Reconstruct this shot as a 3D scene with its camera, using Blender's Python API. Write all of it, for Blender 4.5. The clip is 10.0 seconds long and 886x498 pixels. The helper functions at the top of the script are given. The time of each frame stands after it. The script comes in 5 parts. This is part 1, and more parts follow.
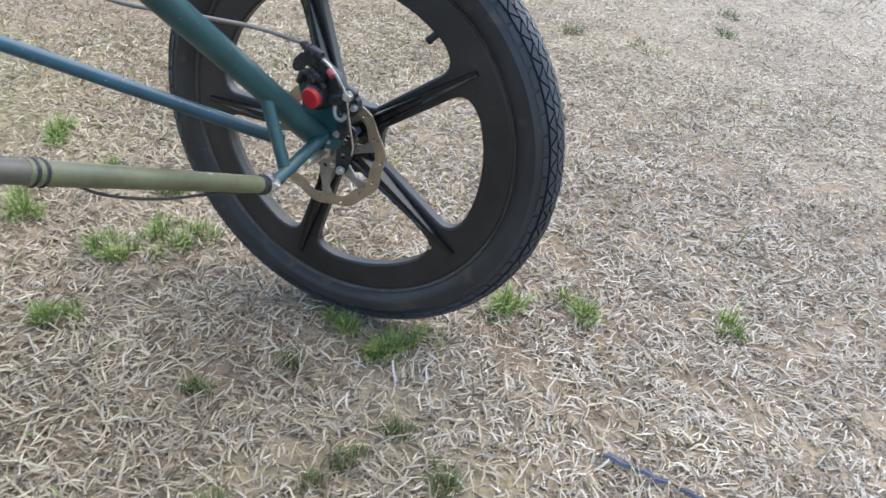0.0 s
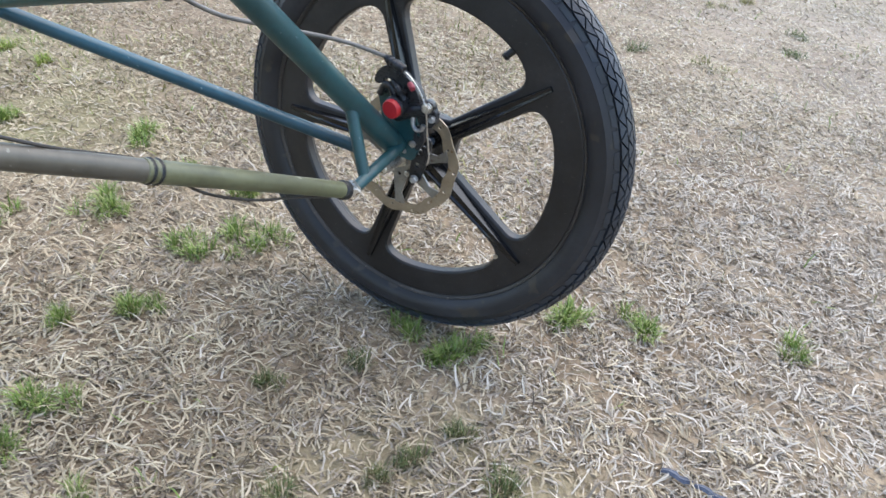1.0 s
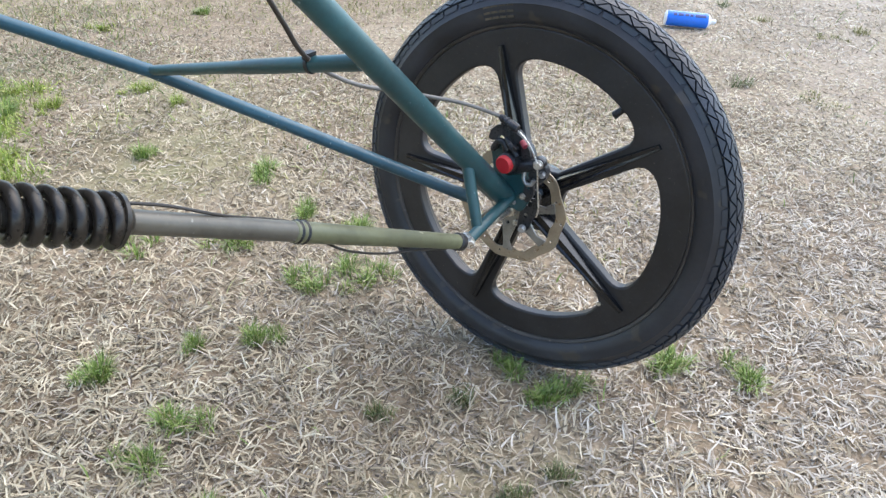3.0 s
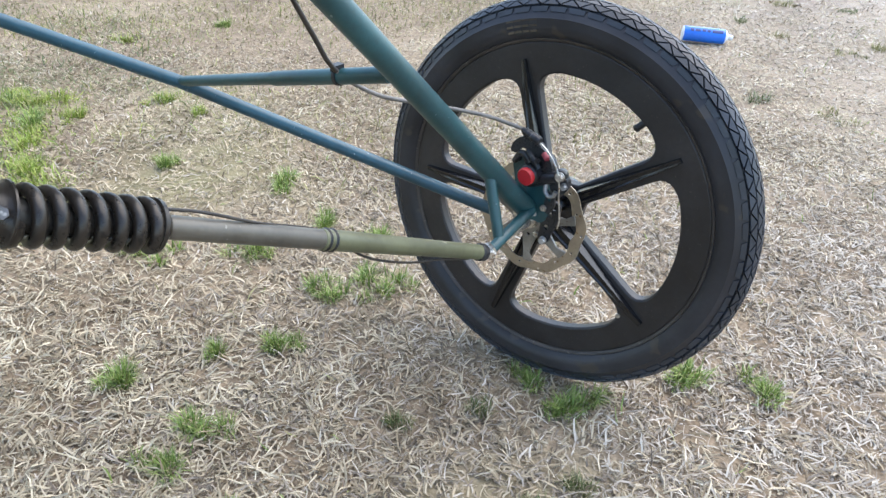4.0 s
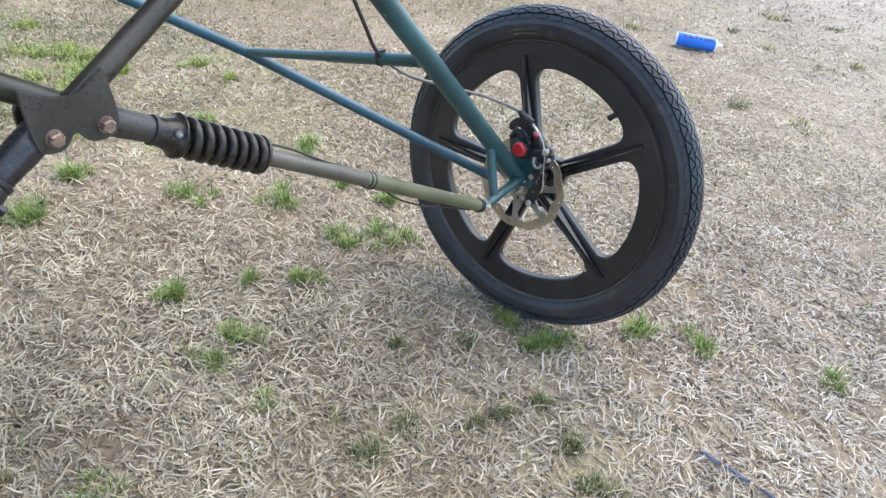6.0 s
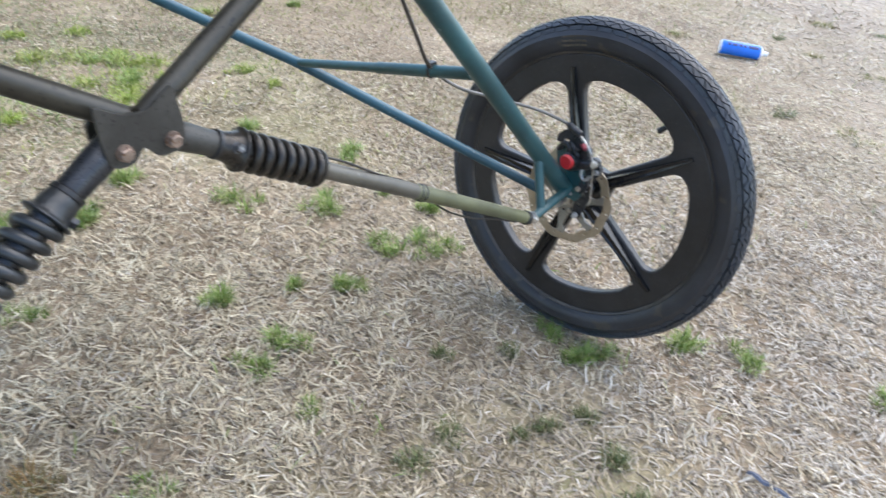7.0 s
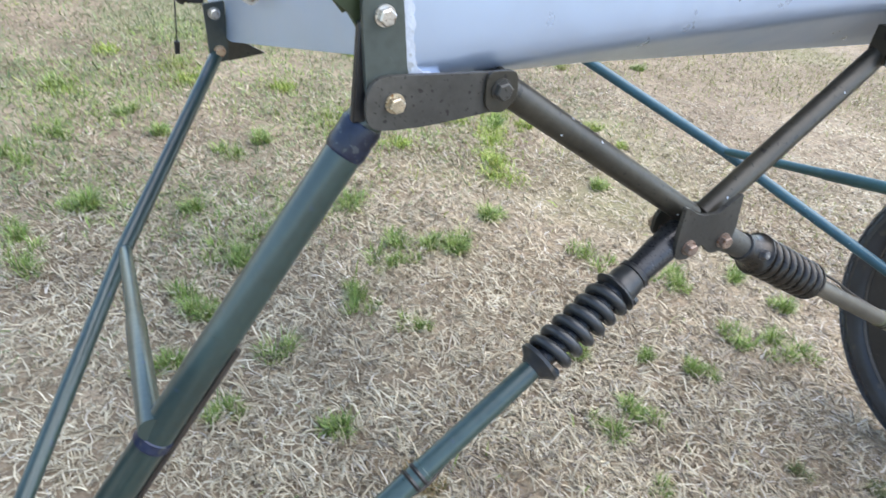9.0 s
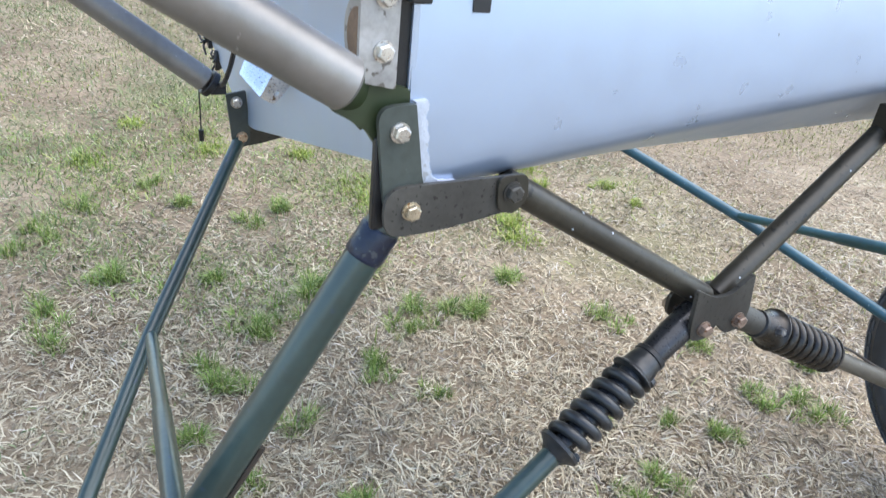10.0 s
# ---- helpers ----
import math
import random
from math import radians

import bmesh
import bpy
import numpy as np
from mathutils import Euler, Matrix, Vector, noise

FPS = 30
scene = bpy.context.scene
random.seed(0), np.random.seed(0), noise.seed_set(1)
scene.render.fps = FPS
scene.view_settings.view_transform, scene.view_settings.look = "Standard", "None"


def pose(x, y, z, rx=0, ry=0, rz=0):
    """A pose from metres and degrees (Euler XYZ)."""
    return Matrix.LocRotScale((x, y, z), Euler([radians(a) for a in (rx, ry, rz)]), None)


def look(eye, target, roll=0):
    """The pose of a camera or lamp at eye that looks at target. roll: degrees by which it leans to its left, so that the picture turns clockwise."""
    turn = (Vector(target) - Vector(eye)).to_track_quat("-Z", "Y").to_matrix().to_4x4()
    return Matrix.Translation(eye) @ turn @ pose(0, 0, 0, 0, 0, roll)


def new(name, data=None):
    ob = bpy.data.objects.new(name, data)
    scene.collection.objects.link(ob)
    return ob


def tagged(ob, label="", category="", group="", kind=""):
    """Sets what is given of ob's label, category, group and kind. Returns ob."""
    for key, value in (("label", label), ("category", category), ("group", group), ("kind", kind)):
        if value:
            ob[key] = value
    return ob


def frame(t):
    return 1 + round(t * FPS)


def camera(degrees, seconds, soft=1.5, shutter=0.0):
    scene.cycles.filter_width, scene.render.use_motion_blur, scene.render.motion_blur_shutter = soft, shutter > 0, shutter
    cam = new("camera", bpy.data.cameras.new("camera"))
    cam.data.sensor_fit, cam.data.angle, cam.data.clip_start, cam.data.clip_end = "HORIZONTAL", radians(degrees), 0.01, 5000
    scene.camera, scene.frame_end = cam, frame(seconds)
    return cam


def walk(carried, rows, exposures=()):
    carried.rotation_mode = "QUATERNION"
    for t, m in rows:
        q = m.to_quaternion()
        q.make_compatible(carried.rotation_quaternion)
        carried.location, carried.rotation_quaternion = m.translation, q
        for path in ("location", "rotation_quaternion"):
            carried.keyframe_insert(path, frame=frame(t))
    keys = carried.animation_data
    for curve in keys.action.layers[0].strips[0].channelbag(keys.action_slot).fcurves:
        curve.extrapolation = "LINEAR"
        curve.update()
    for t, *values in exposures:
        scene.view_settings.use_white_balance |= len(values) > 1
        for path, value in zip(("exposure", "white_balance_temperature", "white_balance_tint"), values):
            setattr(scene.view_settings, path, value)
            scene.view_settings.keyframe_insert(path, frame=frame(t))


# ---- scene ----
cam = camera(64.7, 10.0, soft=1.4, shutter=0.3)
SKY, SUN, SUN_AZ, SUN_EL = 0.155, 1.4, 35.0, 62.0
STOPS = 1.38
PATH = [
    (0, (0.035, -0.698, 0.657), (0.06, 0.951, -0.475), 8.0),
    (0.5, (0.019, -0.715, 0.65), (-0.034, 0.914, -0.509), 7.5),
    (1, (0.012, -0.724, 0.664), (-0.103, 0.931, -0.453), 7.5),
    (1.5, (-0.008, -0.746, 0.691), (-0.253, 0.905, -0.41), 6.4),
    (2, (-0.012, -0.75, 0.703), (-0.323, 0.892, -0.397), 4.6),
    (2.5, (-0.016, -0.753, 0.701), (-0.357, 0.883, -0.399), 4.7),
    (2.7, (-0.01, -0.75, 0.705), (-0.367, 0.888, -0.387), 4.5),
    (3.8, (-0.02, -0.757, 0.715), (-0.418, 0.881, -0.362), 4.1),
    (4, (-0.02, -0.762, 0.713), (-0.433, 0.885, -0.344), 4.2),
    (4.5, (-0.017, -0.775, 0.717), (-0.448, 0.88, -0.319), 3.4),
    (4.7, (-0.008, -0.842, 0.748), (-0.352, 0.914, -0.145), 9.8),
    (4.8, (0.001, -0.878, 0.767), (-0.36, 0.904, -0.067), 9.3),
    (5, (0.024, -0.928, 0.799), (-0.309, 0.798, -0.156), 6.8),
    (5.2, (0.023, -0.958, 0.789), (-0.367, 0.728, -0.214), 8.5),
    (5.3, (0.023, -0.961, 0.787), (-0.190, 0.114, 0.088), 10.45),
    (5.5, (0.024, -0.966, 0.784), (-0.325, 0.688, -0.285), 8.7),
    (5.7, (0.018, -0.966, 0.784), (-0.349, 0.68, -0.291), 8.7),
    (6.8, (0.012, -0.96, 0.784), (-0.385, 0.645, -0.34), 9.1),
    (7, (-0.007, -0.967, 0.79), (-0.471, 0.642, -0.303), 8.3),
    (7.2, (-0.039, -0.981, 0.795), (-0.595, 0.603, -0.292), 8.0),
    (7.5, (-0.079, -1.018, 0.807), (-0.81, 0.486, -0.29), 8.4),
    (8, (-0.126, -1.05, 0.798), (-0.982, 0.386, -0.299), 10.7),
    (8.2, (-0.149, -1.058, 0.798), (-0.727, -0.148, 0.072), 10.34),
    (8.5, (-0.183, -1.071, 0.799), (-1.129, 0.301, -0.307), 10.2),
    (9, (-0.206, -1.106, 0.814), (-1.269, 0.204, -0.259), 8.9),
    (9.1, (-0.206, -1.108, 0.814), (-0.917, -0.241, 0.156), 7.65),
    (9.2, (-0.207, -1.109, 0.814), (-0.934, -0.250, 0.164), 7.4),
    (9.3, (-0.207, -1.111, 0.813), (-0.944, -0.261, 0.162), 7.44),
    (9.4, (-0.208, -1.112, 0.813), (-0.949, -0.272, 0.155), 7.35),
    (9.5, (-0.208, -1.114, 0.813), (-1.362, 0.172, -0.194), 7.2),
    (9.6, (-0.208, -1.112, 0.820), (-0.964, -0.277, 0.170), 6.51),
    (9.7, (-0.209, -1.111, 0.826), (-0.966, -0.276, 0.177), 6.62),
    (9.8, (-0.209, -1.109, 0.833), (-0.962, -0.270, 0.186), 6.71),
    (9.9, (-0.210, -1.108, 0.839), (-0.960, -0.252, 0.211), 6.65),
    (10, (-0.21, -1.106, 0.846), (-1.372, 0.213, -0.107), 6.4),
]
walk(cam, [(t, look(eye, target, roll)) for t, eye, target, roll in PATH], exposures=[(0.0, STOPS - 0.02), (2.5, STOPS + 0.12), (4.5, STOPS + 0.2), (4.8, STOPS + 0.2), (5.5, STOPS + 0.15), (8.0, STOPS + 0.20), (8.5, STOPS + 0.30), (9.0, STOPS + 0.30), (10.0, STOPS + 0.24)])

# ---- world, sun, exposure ----
world = bpy.data.worlds.new("sky")
scene.world = world
world.use_nodes = True
wn = world.node_tree
sky = wn.nodes.new("ShaderNodeTexSky")
sky.sky_type = "NISHITA"
sky.sun_disc = False
sky.sun_elevation = radians(SUN_EL)
sky.sun_rotation = radians(SUN_AZ)
wn.links.new(sky.outputs[0], wn.nodes["Background"].inputs[0])
wn.nodes["Background"].inputs[1].default_value = SKY
lamp = bpy.data.lights.new("sun", "SUN")
lamp.energy, lamp.angle, lamp.color = SUN, radians(90), (1.0, 0.945, 0.84)
sun = new("sun", lamp)
sun.matrix_world = look((0, 0, 0), (-math.sin(radians(SUN_AZ)) * math.cos(radians(SUN_EL)), -math.cos(radians(SUN_AZ)) * math.cos(radians(SUN_EL)), -math.sin(radians(SUN_EL))))


# ---- materials ----
def material(name, base, rough=0.5, metal=0.0, vary=0.25, scale=60.0, bump=0.0, fleck=None, fleck_scale=200.0, fleck_cut=0.62, island=None, obj_random=0.0, coat=0.0, broad=None, spec=0.5):
    """Paint, metal or rubber: base colour with two scales of variation, flecks of wear and fine relief."""
    m = bpy.data.materials.new(name)
    m.use_nodes = True
    n, l = m.node_tree.nodes, m.node_tree.links
    b = n["Principled BSDF"]
    b.inputs["Metallic"].default_value = metal
    b.inputs["Coat Weight"].default_value = coat
    b.inputs["Specular IOR Level"].default_value = spec
    b.inputs["Coat Roughness"].default_value = 0.16
    co = n.new("ShaderNodeTexCoord")
    big = n.new("ShaderNodeTexNoise")
    big.inputs["Scale"].default_value, big.inputs["Detail"].default_value = scale * 0.2, 5
    fine = n.new("ShaderNodeTexNoise")
    fine.inputs["Scale"].default_value, fine.inputs["Detail"].default_value = scale * 3, 6
    for t in (big, fine):
        l.new(co.outputs["Object"], t.inputs["Vector"])
    dark = tuple(c * (1 - vary) for c in base)
    light = broad or tuple(min(1, c * (1 + vary)) for c in base)
    r1 = n.new("ShaderNodeValToRGB")
    r1.color_ramp.elements[0].color, r1.color_ramp.elements[1].color = (*dark, 1), (*light, 1)
    r1.color_ramp.elements[0].position, r1.color_ramp.elements[1].position = 0.36, 0.66
    l.new(big.outputs["Fac"], r1.inputs["Fac"])
    out = r1.outputs["Color"]
    mix = n.new("ShaderNodeMix")
    mix.data_type, mix.blend_type = "RGBA", "MULTIPLY"
    mix.inputs["Factor"].default_value = 0.6
    r2 = n.new("ShaderNodeValToRGB")
    r2.color_ramp.elements[0].color, r2.color_ramp.elements[1].color = (1 - vary, 1 - vary, 1 - vary, 1), (1, 1, 1, 1)
    r2.color_ramp.elements[0].position, r2.color_ramp.elements[1].position = 0.3, 0.6
    l.new(fine.outputs["Fac"], r2.inputs["Fac"])
    l.new(out, mix.inputs["A"])
    l.new(r2.outputs["Color"], mix.inputs["B"])
    out = mix.outputs["Result"]
    if fleck:
        v = n.new("ShaderNodeTexNoise")
        v.inputs["Scale"].default_value, v.inputs["Detail"].default_value = fleck_scale, 2
        l.new(co.outputs["Object"], v.inputs["Vector"])
        rv = n.new("ShaderNodeValToRGB")
        rv.color_ramp.elements[0].position, rv.color_ramp.elements[1].position = fleck_cut, fleck_cut + 0.04
        rv.color_ramp.elements[0].color, rv.color_ramp.elements[1].color = (0, 0, 0, 1), (1, 1, 1, 1)
        l.new(v.outputs["Fac"], rv.inputs["Fac"])
        mf = n.new("ShaderNodeMix")
        mf.data_type = "RGBA"
        l.new(rv.outputs["Color"], mf.inputs["Factor"])
        l.new(out, mf.inputs["A"])
        mf.inputs["B"].default_value = (*fleck, 1)
        out = mf.outputs["Result"]
    if island:
        g = n.new("ShaderNodeNewGeometry")
        ri = n.new("ShaderNodeValToRGB")
        ri.color_ramp.elements[0].color = (*island[0], 1)
        ri.color_ramp.elements[1].color = (*island[-1], 1)
        for k, c in enumerate(island[1:-1]):
            e = ri.color_ramp.elements.new((k + 1) / (len(island) - 1))
            e.color = (*c, 1)
        l.new(g.outputs["Random Per Island"], ri.inputs["Fac"])
        mi = n.new("ShaderNodeMix")
        mi.data_type, mi.blend_type = "RGBA", "MULTIPLY"
        mi.inputs["Factor"].default_value = 0.45
        l.new(ri.outputs["Color"], mi.inputs["A"])
        l.new(r2.outputs["Color"], mi.inputs["B"])
        # stretches of darker, damper and of paler growth
        tone = n.new("ShaderNodeTexNoise")
        tone.inputs["Scale"].default_value, tone.inputs["Detail"].default_value = 7.0, 4
        l.new(co.outputs["Object"], tone.inputs["Vector"])
        rt = n.new("ShaderNodeValToRGB")
        rt.color_ramp.elements[0].position, rt.color_ramp.elements[1].position = 0.36, 0.62
        rt.color_ramp.elements[0].color, rt.color_ramp.elements[1].color = (0.80, 0.785, 0.765, 1), (1.07, 1.07, 1.06, 1)
        l.new(tone.outputs["Fac"], rt.inputs["Fac"])
        mt = n.new("ShaderNodeMix")
        mt.data_type, mt.blend_type = "RGBA", "MULTIPLY"
        mt.inputs["Factor"].default_value = 1.0
        l.new(mi.outputs["Result"], mt.inputs["A"])
        l.new(rt.outputs["Color"], mt.inputs["B"])
        out = mt.outputs["Result"]
    if obj_random:
        oi = n.new("ShaderNodeObjectInfo")
        hs = n.new("ShaderNodeHueSaturation")
        mr = n.new("ShaderNodeMapRange")
        mr.inputs["To Min"].default_value, mr.inputs["To Max"].default_value = 1 - obj_random, 1 + obj_random
        l.new(oi.outputs["Random"], mr.inputs["Value"])
        l.new(mr.outputs["Result"], hs.inputs["Value"])
        l.new(out, hs.inputs["Color"])
        out = hs.outputs["Color"]
    l.new(out, b.inputs["Base Color"])
    rr = n.new("ShaderNodeMapRange")
    rr.inputs["To Min"].default_value, rr.inputs["To Max"].default_value = max(0.05, rough - 0.12), min(1, rough + 0.12)
    l.new(fine.outputs["Fac"], rr.inputs["Value"])
    l.new(rr.outputs["Result"], b.inputs["Roughness"])
    if bump:
        bp = n.new("ShaderNodeBump")
        bp.inputs["Strength"].default_value, bp.inputs["Distance"].default_value = 0.6, bump
        l.new(fine.outputs["Fac"], bp.inputs["Height"])
        l.new(bp.outputs["Normal"], b.inputs["Normal"])
    return m


TEAL = material("teal_paint", (0.017, 0.070, 0.078), 0.40, 0.05, 0.25, 60, 0.0003, (0.12, 0.18, 0.19), 210, 0.73, coat=0.15)
BLUE_TEAL = material("blue_teal_paint", (0.017, 0.070, 0.102), 0.40, 0.05, 0.25, 60, 0.0003, (0.20, 0.28, 0.31), 210, 0.72, coat=0.15)
# green paint with the sky's bluish sheen mixed into its colour
OLIVE = material("dark_green_sky_sheen_paint", (0.026, 0.049, 0.045), 0.33, 0.05, 0.25, 50, 0.0003, (0.026, 0.045, 0.068), 60, 0.68, coat=0.4)
KHAKI = material("khaki_tube_paint", (0.135, 0.140, 0.075), 0.42, 0.1, 0.3, 40, 0.0003, (0.30, 0.30, 0.22), 90, 0.70, coat=0.15)
GREY_TUBE = material("grey_brown_tube_paint", (0.112, 0.102, 0.082), 0.38, 0.25, 0.3, 40, 0.0003, (0.22, 0.21, 0.18), 160, 0.72)
BROWN_TUBE = material("brown_grey_paint", (0.039, 0.035, 0.026), 0.40, 0.15, 0.35, 50, 0.0004, (0.010, 0.009, 0.008), 170, 0.64)
PLATE = material("weathered_plate_paint", (0.064, 0.061, 0.054), 0.5, 0.25, 0.35, 60, 0.0004, (0.020, 0.017, 0.015), 300, 0.63)
GREEN_PLATE = material("dark_green_plate_paint", (0.052, 0.062, 0.055), 0.45, 0.15, 0.3, 60, 0.0003, (0.10, 0.12, 0.11), 130, 0.70)
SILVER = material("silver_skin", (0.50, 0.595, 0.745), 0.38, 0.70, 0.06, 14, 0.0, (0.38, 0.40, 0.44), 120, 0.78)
# same silver paint, darker: the rear sheet's dimmer light is in the colour
REAR_SILVER = material("rear_silver_skin_dimmed", (0.40, 0.485, 0.63), 0.32, 0.70, 0.05, 14, 0.0, (0.24, 0.25, 0.27), 95, 0.80)
ALU = material("aluminium_tube", (0.275, 0.262, 0.245), 0.40, 0.55, 0.16, 60, 0.0002, (0.40, 0.39, 0.37), 170, 0.72)
STEEL = material("bright_steel", (0.60, 0.58, 0.54), 0.30, 0.9, 0.25, 200, 0.0002, (0.20, 0.13, 0.07), 300, 0.63)
BRASSY = material("zinc_yellow_bolt", (0.52, 0.41, 0.30), 0.34, 0.8, 0.3, 260, 0.0003, (0.24, 0.10, 0.045), 330, 0.58)
DULL_BOLT = material("dull_bolt_head", (0.30, 0.225, 0.18), 0.45, 0.55, 0.3, 260, 0.0003, (0.16, 0.08, 0.045), 330, 0.60)
DARK_ZINC = material("dark_cast_arms", (0.13, 0.13, 0.137), 0.42, 0.6, 0.3, 90, 0.0003, (0.28, 0.27, 0.26), 160, 0.68)
GOLD_BOLT = material("plated_bolt_head", (0.64, 0.56, 0.42), 0.30, 0.85, 0.3, 260, 0.0003, (0.30, 0.17, 0.08), 300, 0.64)
ZINC = material("dull_zinc_plate", (0.42, 0.42, 0.42), 0.42, 0.7, 0.3, 90, 0.0003, (0.17, 0.16, 0.15), 140, 0.62)
RUSTY = material("tarnished_rotor_steel", (0.37, 0.31, 0.235), 0.38, 0.75, 0.2, 120, 0.0002, (0.24, 0.16, 0.09), 200, 0.66)
SPRING = material("grey_brown_spring", (0.036, 0.030, 0.024), 0.30, 0.25, 0.4, 70, 0.0004, (0.012, 0.011, 0.010), 150, 0.60)
BLACK_SPRING = material("black_spring", (0.030, 0.032, 0.034), 0.36, 0.3, 0.35, 70, 0.0004, (0.08, 0.07, 0.06), 160, 0.70)
BLACK = material("black_plastic", (0.016, 0.016, 0.017), 0.42, 0.0, 0.3, 120, 0.0003)
BLACK_METAL = material("black_anodised", (0.036, 0.037, 0.041), 0.30, 0.4, 0.35, 150, 0.0003, (0.15, 0.15, 0.155), 260, 0.70)
RIM = material("black_rim_paint", (0.009, 0.009, 0.010), 0.20, 0.0, 0.25, 60, 0.0001, (0.10, 0.095, 0.085), 260, 0.75)
RIM_MATT = material("black_rim_matt", (0.0210, 0.0192, 0.0196), 0.40, 0.0, 0.4, 60, 0.0003, (0.085, 0.075, 0.062), 420, 0.71, spec=0.5)
RUBBER = material("tyre_rubber", (0.0215, 0.0220, 0.0262), 0.46, 0.0, 0.35, 60, 0.0004, (0.044, 0.037, 0.031), 30, 0.64, spec=0.5)
# tyre rubber again, lighter and bluer: the sky's reflection is in the colour
TREAD = material("tread_rubber_sky_sheen", (0.032, 0.038, 0.048), 0.44, 0.0, 0.25, 90, 0.0004)
# scuffs plus the lit line along the bead, both put into this lighter brown
RIM_EDGE = material("scuffed_highlit_rim_edge", (0.050, 0.042, 0.036), 0.5, 0.0, 0.4, 90, 0.0003, (0.13, 0.11, 0.09), 260, 0.66)
CARRIER = material("bare_grey_disc_arms", (0.27, 0.258, 0.235), 0.38, 0.65, 0.25, 110, 0.0003, (0.13, 0.11, 0.09), 180, 0.66)
# brown of dried mud specks, and of the sheen painted on the sidewall marking
DUST_AND_SHEEN = material("dust_and_sheen_brown", (0.10, 0.080, 0.052), 0.85, 0.0, 0.4, 90, 0.0004)
RED = material("red_plastic", (0.52, 0.02, 0.025), 0.4, 0.0, 0.12, 150)
CABLE = material("brown_black_cable", (0.034, 0.027, 0.022), 0.45, 0.0, 0.2, 150)
GREY_CABLE = material("grey_cable", (0.17, 0.16, 0.145), 0.45, 0.0, 0.2, 150)
CHALK = material("chalky_sealant", (0.54, 0.58, 0.65), 0.6, 0.1, 0.22, 90, 0.001, (0.36, 0.37, 0.38), 130, 0.62)
BLUE = material("blue_label", (0.018, 0.170, 0.74), 0.32, 0.0, 0.12, 60)
NAVY = material("navy_print", (0.008, 0.03, 0.16), 0.35, 0.0, 0.1, 60)
SKYLINE = material("pale_blue_top", (0.22, 0.42, 0.80), 0.35, 0.0, 0.1, 60)
WHITE = material("white_plastic", (0.74, 0.76, 0.78), 0.4, 0.0, 0.06, 60)
LETTER = material("black_letter_film", (0.02, 0.022, 0.026), 0.4, 0.0, 0.15, 60)
PIPE = material("galvanised_pipe", (0.62, 0.62, 0.62), 0.5, 0.5, 0.2, 12, 0.002)
PIPE_DARK = material("pipe_bore_shade", (0.05, 0.048, 0.045), 0.8, 0.0, 0.2, 12)
STRIP = material("dark_blue_strip", (0.060, 0.072, 0.105), 0.45, 0.0, 0.4, 90, 0.0004)
# the darkest straw colour stands in for shade between the blades
STRAW = material("dry_straw", (0.5, 0.42, 0.3), 0.75, 0.0, 0.3, 160, island=[(0.120, 0.089, 0.057), (0.318, 0.254, 0.164), (0.425, 0.351, 0.237), (0.52, 0.440, 0.310), (0.62, 0.545, 0.402)])
PALE_STRAW = material("bleached_straw", (0.5, 0.46, 0.4), 0.75, 0.0, 0.3, 160, island=[(0.22, 0.185, 0.145), (0.42, 0.366, 0.297), (0.533, 0.476, 0.398), (0.612, 0.556, 0.472), (0.680, 0.626, 0.543)])
THATCH = material("matted_thatch", (0.3, 0.26, 0.2), 0.8, 0.0, 0.3, 160, island=[(0.10, 0.079, 0.060), (0.25, 0.205, 0.158), (0.39, 0.332, 0.266), (0.51, 0.447, 0.370)])
CREAM = material("cream_straw", (0.5, 0.45, 0.33), 0.75, 0.0, 0.3, 160, island=[(0.30, 0.250, 0.165), (0.49, 0.424, 0.296), (0.61, 0.540, 0.392), (0.71, 0.645, 0.490)])
GREEN = material("green_blades", (0.1, 0.17, 0.04), 0.6, 0.0, 0.3, 160, island=[(0.105, 0.175, 0.036), (0.17, 0.27, 0.052), (0.235, 0.345, 0.072), (0.315, 0.395, 0.105), (0.48, 0.44, 0.23)])
LIME = material("yellow_green_blades", (0.1, 0.17, 0.04), 0.6, 0.0, 0.3, 160, island=[(0.165, 0.245, 0.032), (0.26, 0.36, 0.048), (0.35, 0.42, 0.075), (0.45, 0.42, 0.17)])
SAGE = material("grey_green_blades", (0.1, 0.17, 0.04), 0.6, 0.0, 0.3, 160, island=[(0.095, 0.135, 0.050), (0.150, 0.200, 0.078), (0.215, 0.255, 0.110), (0.330, 0.330, 0.190)])
HAY_GREEN = material("hay_green_blades", (0.1, 0.17, 0.04), 0.6, 0.0, 0.3, 160, island=[(0.16, 0.165, 0.050), (0.24, 0.245, 0.080), (0.33, 0.315, 0.125), (0.45, 0.395, 0.215)])
DARK_BLADES = material("dark_olive_blades", (0.1, 0.17, 0.04), 0.6, 0.0, 0.3, 160, island=[(0.075, 0.105, 0.032), (0.12, 0.16, 0.05), (0.18, 0.215, 0.078), (0.36, 0.31, 0.18)])
RUSSET = material("russet_blades", (0.1, 0.17, 0.04), 0.6, 0.0, 0.3, 160, island=[(0.10, 0.13, 0.04), (0.22, 0.17, 0.06), (0.36, 0.20, 0.07), (0.42, 0.31, 0.15)])
WEED = material("weed_leaves", (0.1, 0.17, 0.04), 0.6, 0.0, 0.3, 60, island=[(0.06, 0.12, 0.04), (0.12, 0.19, 0.06), (0.20, 0.26, 0.09), (0.36, 0.35, 0.19)])
ROAD = material("pale_gravel", (0.31, 0.30, 0.285), 0.9, 0.0, 0.18, 3.0, 0.01, (0.33, 0.31, 0.28), 30, 0.62)
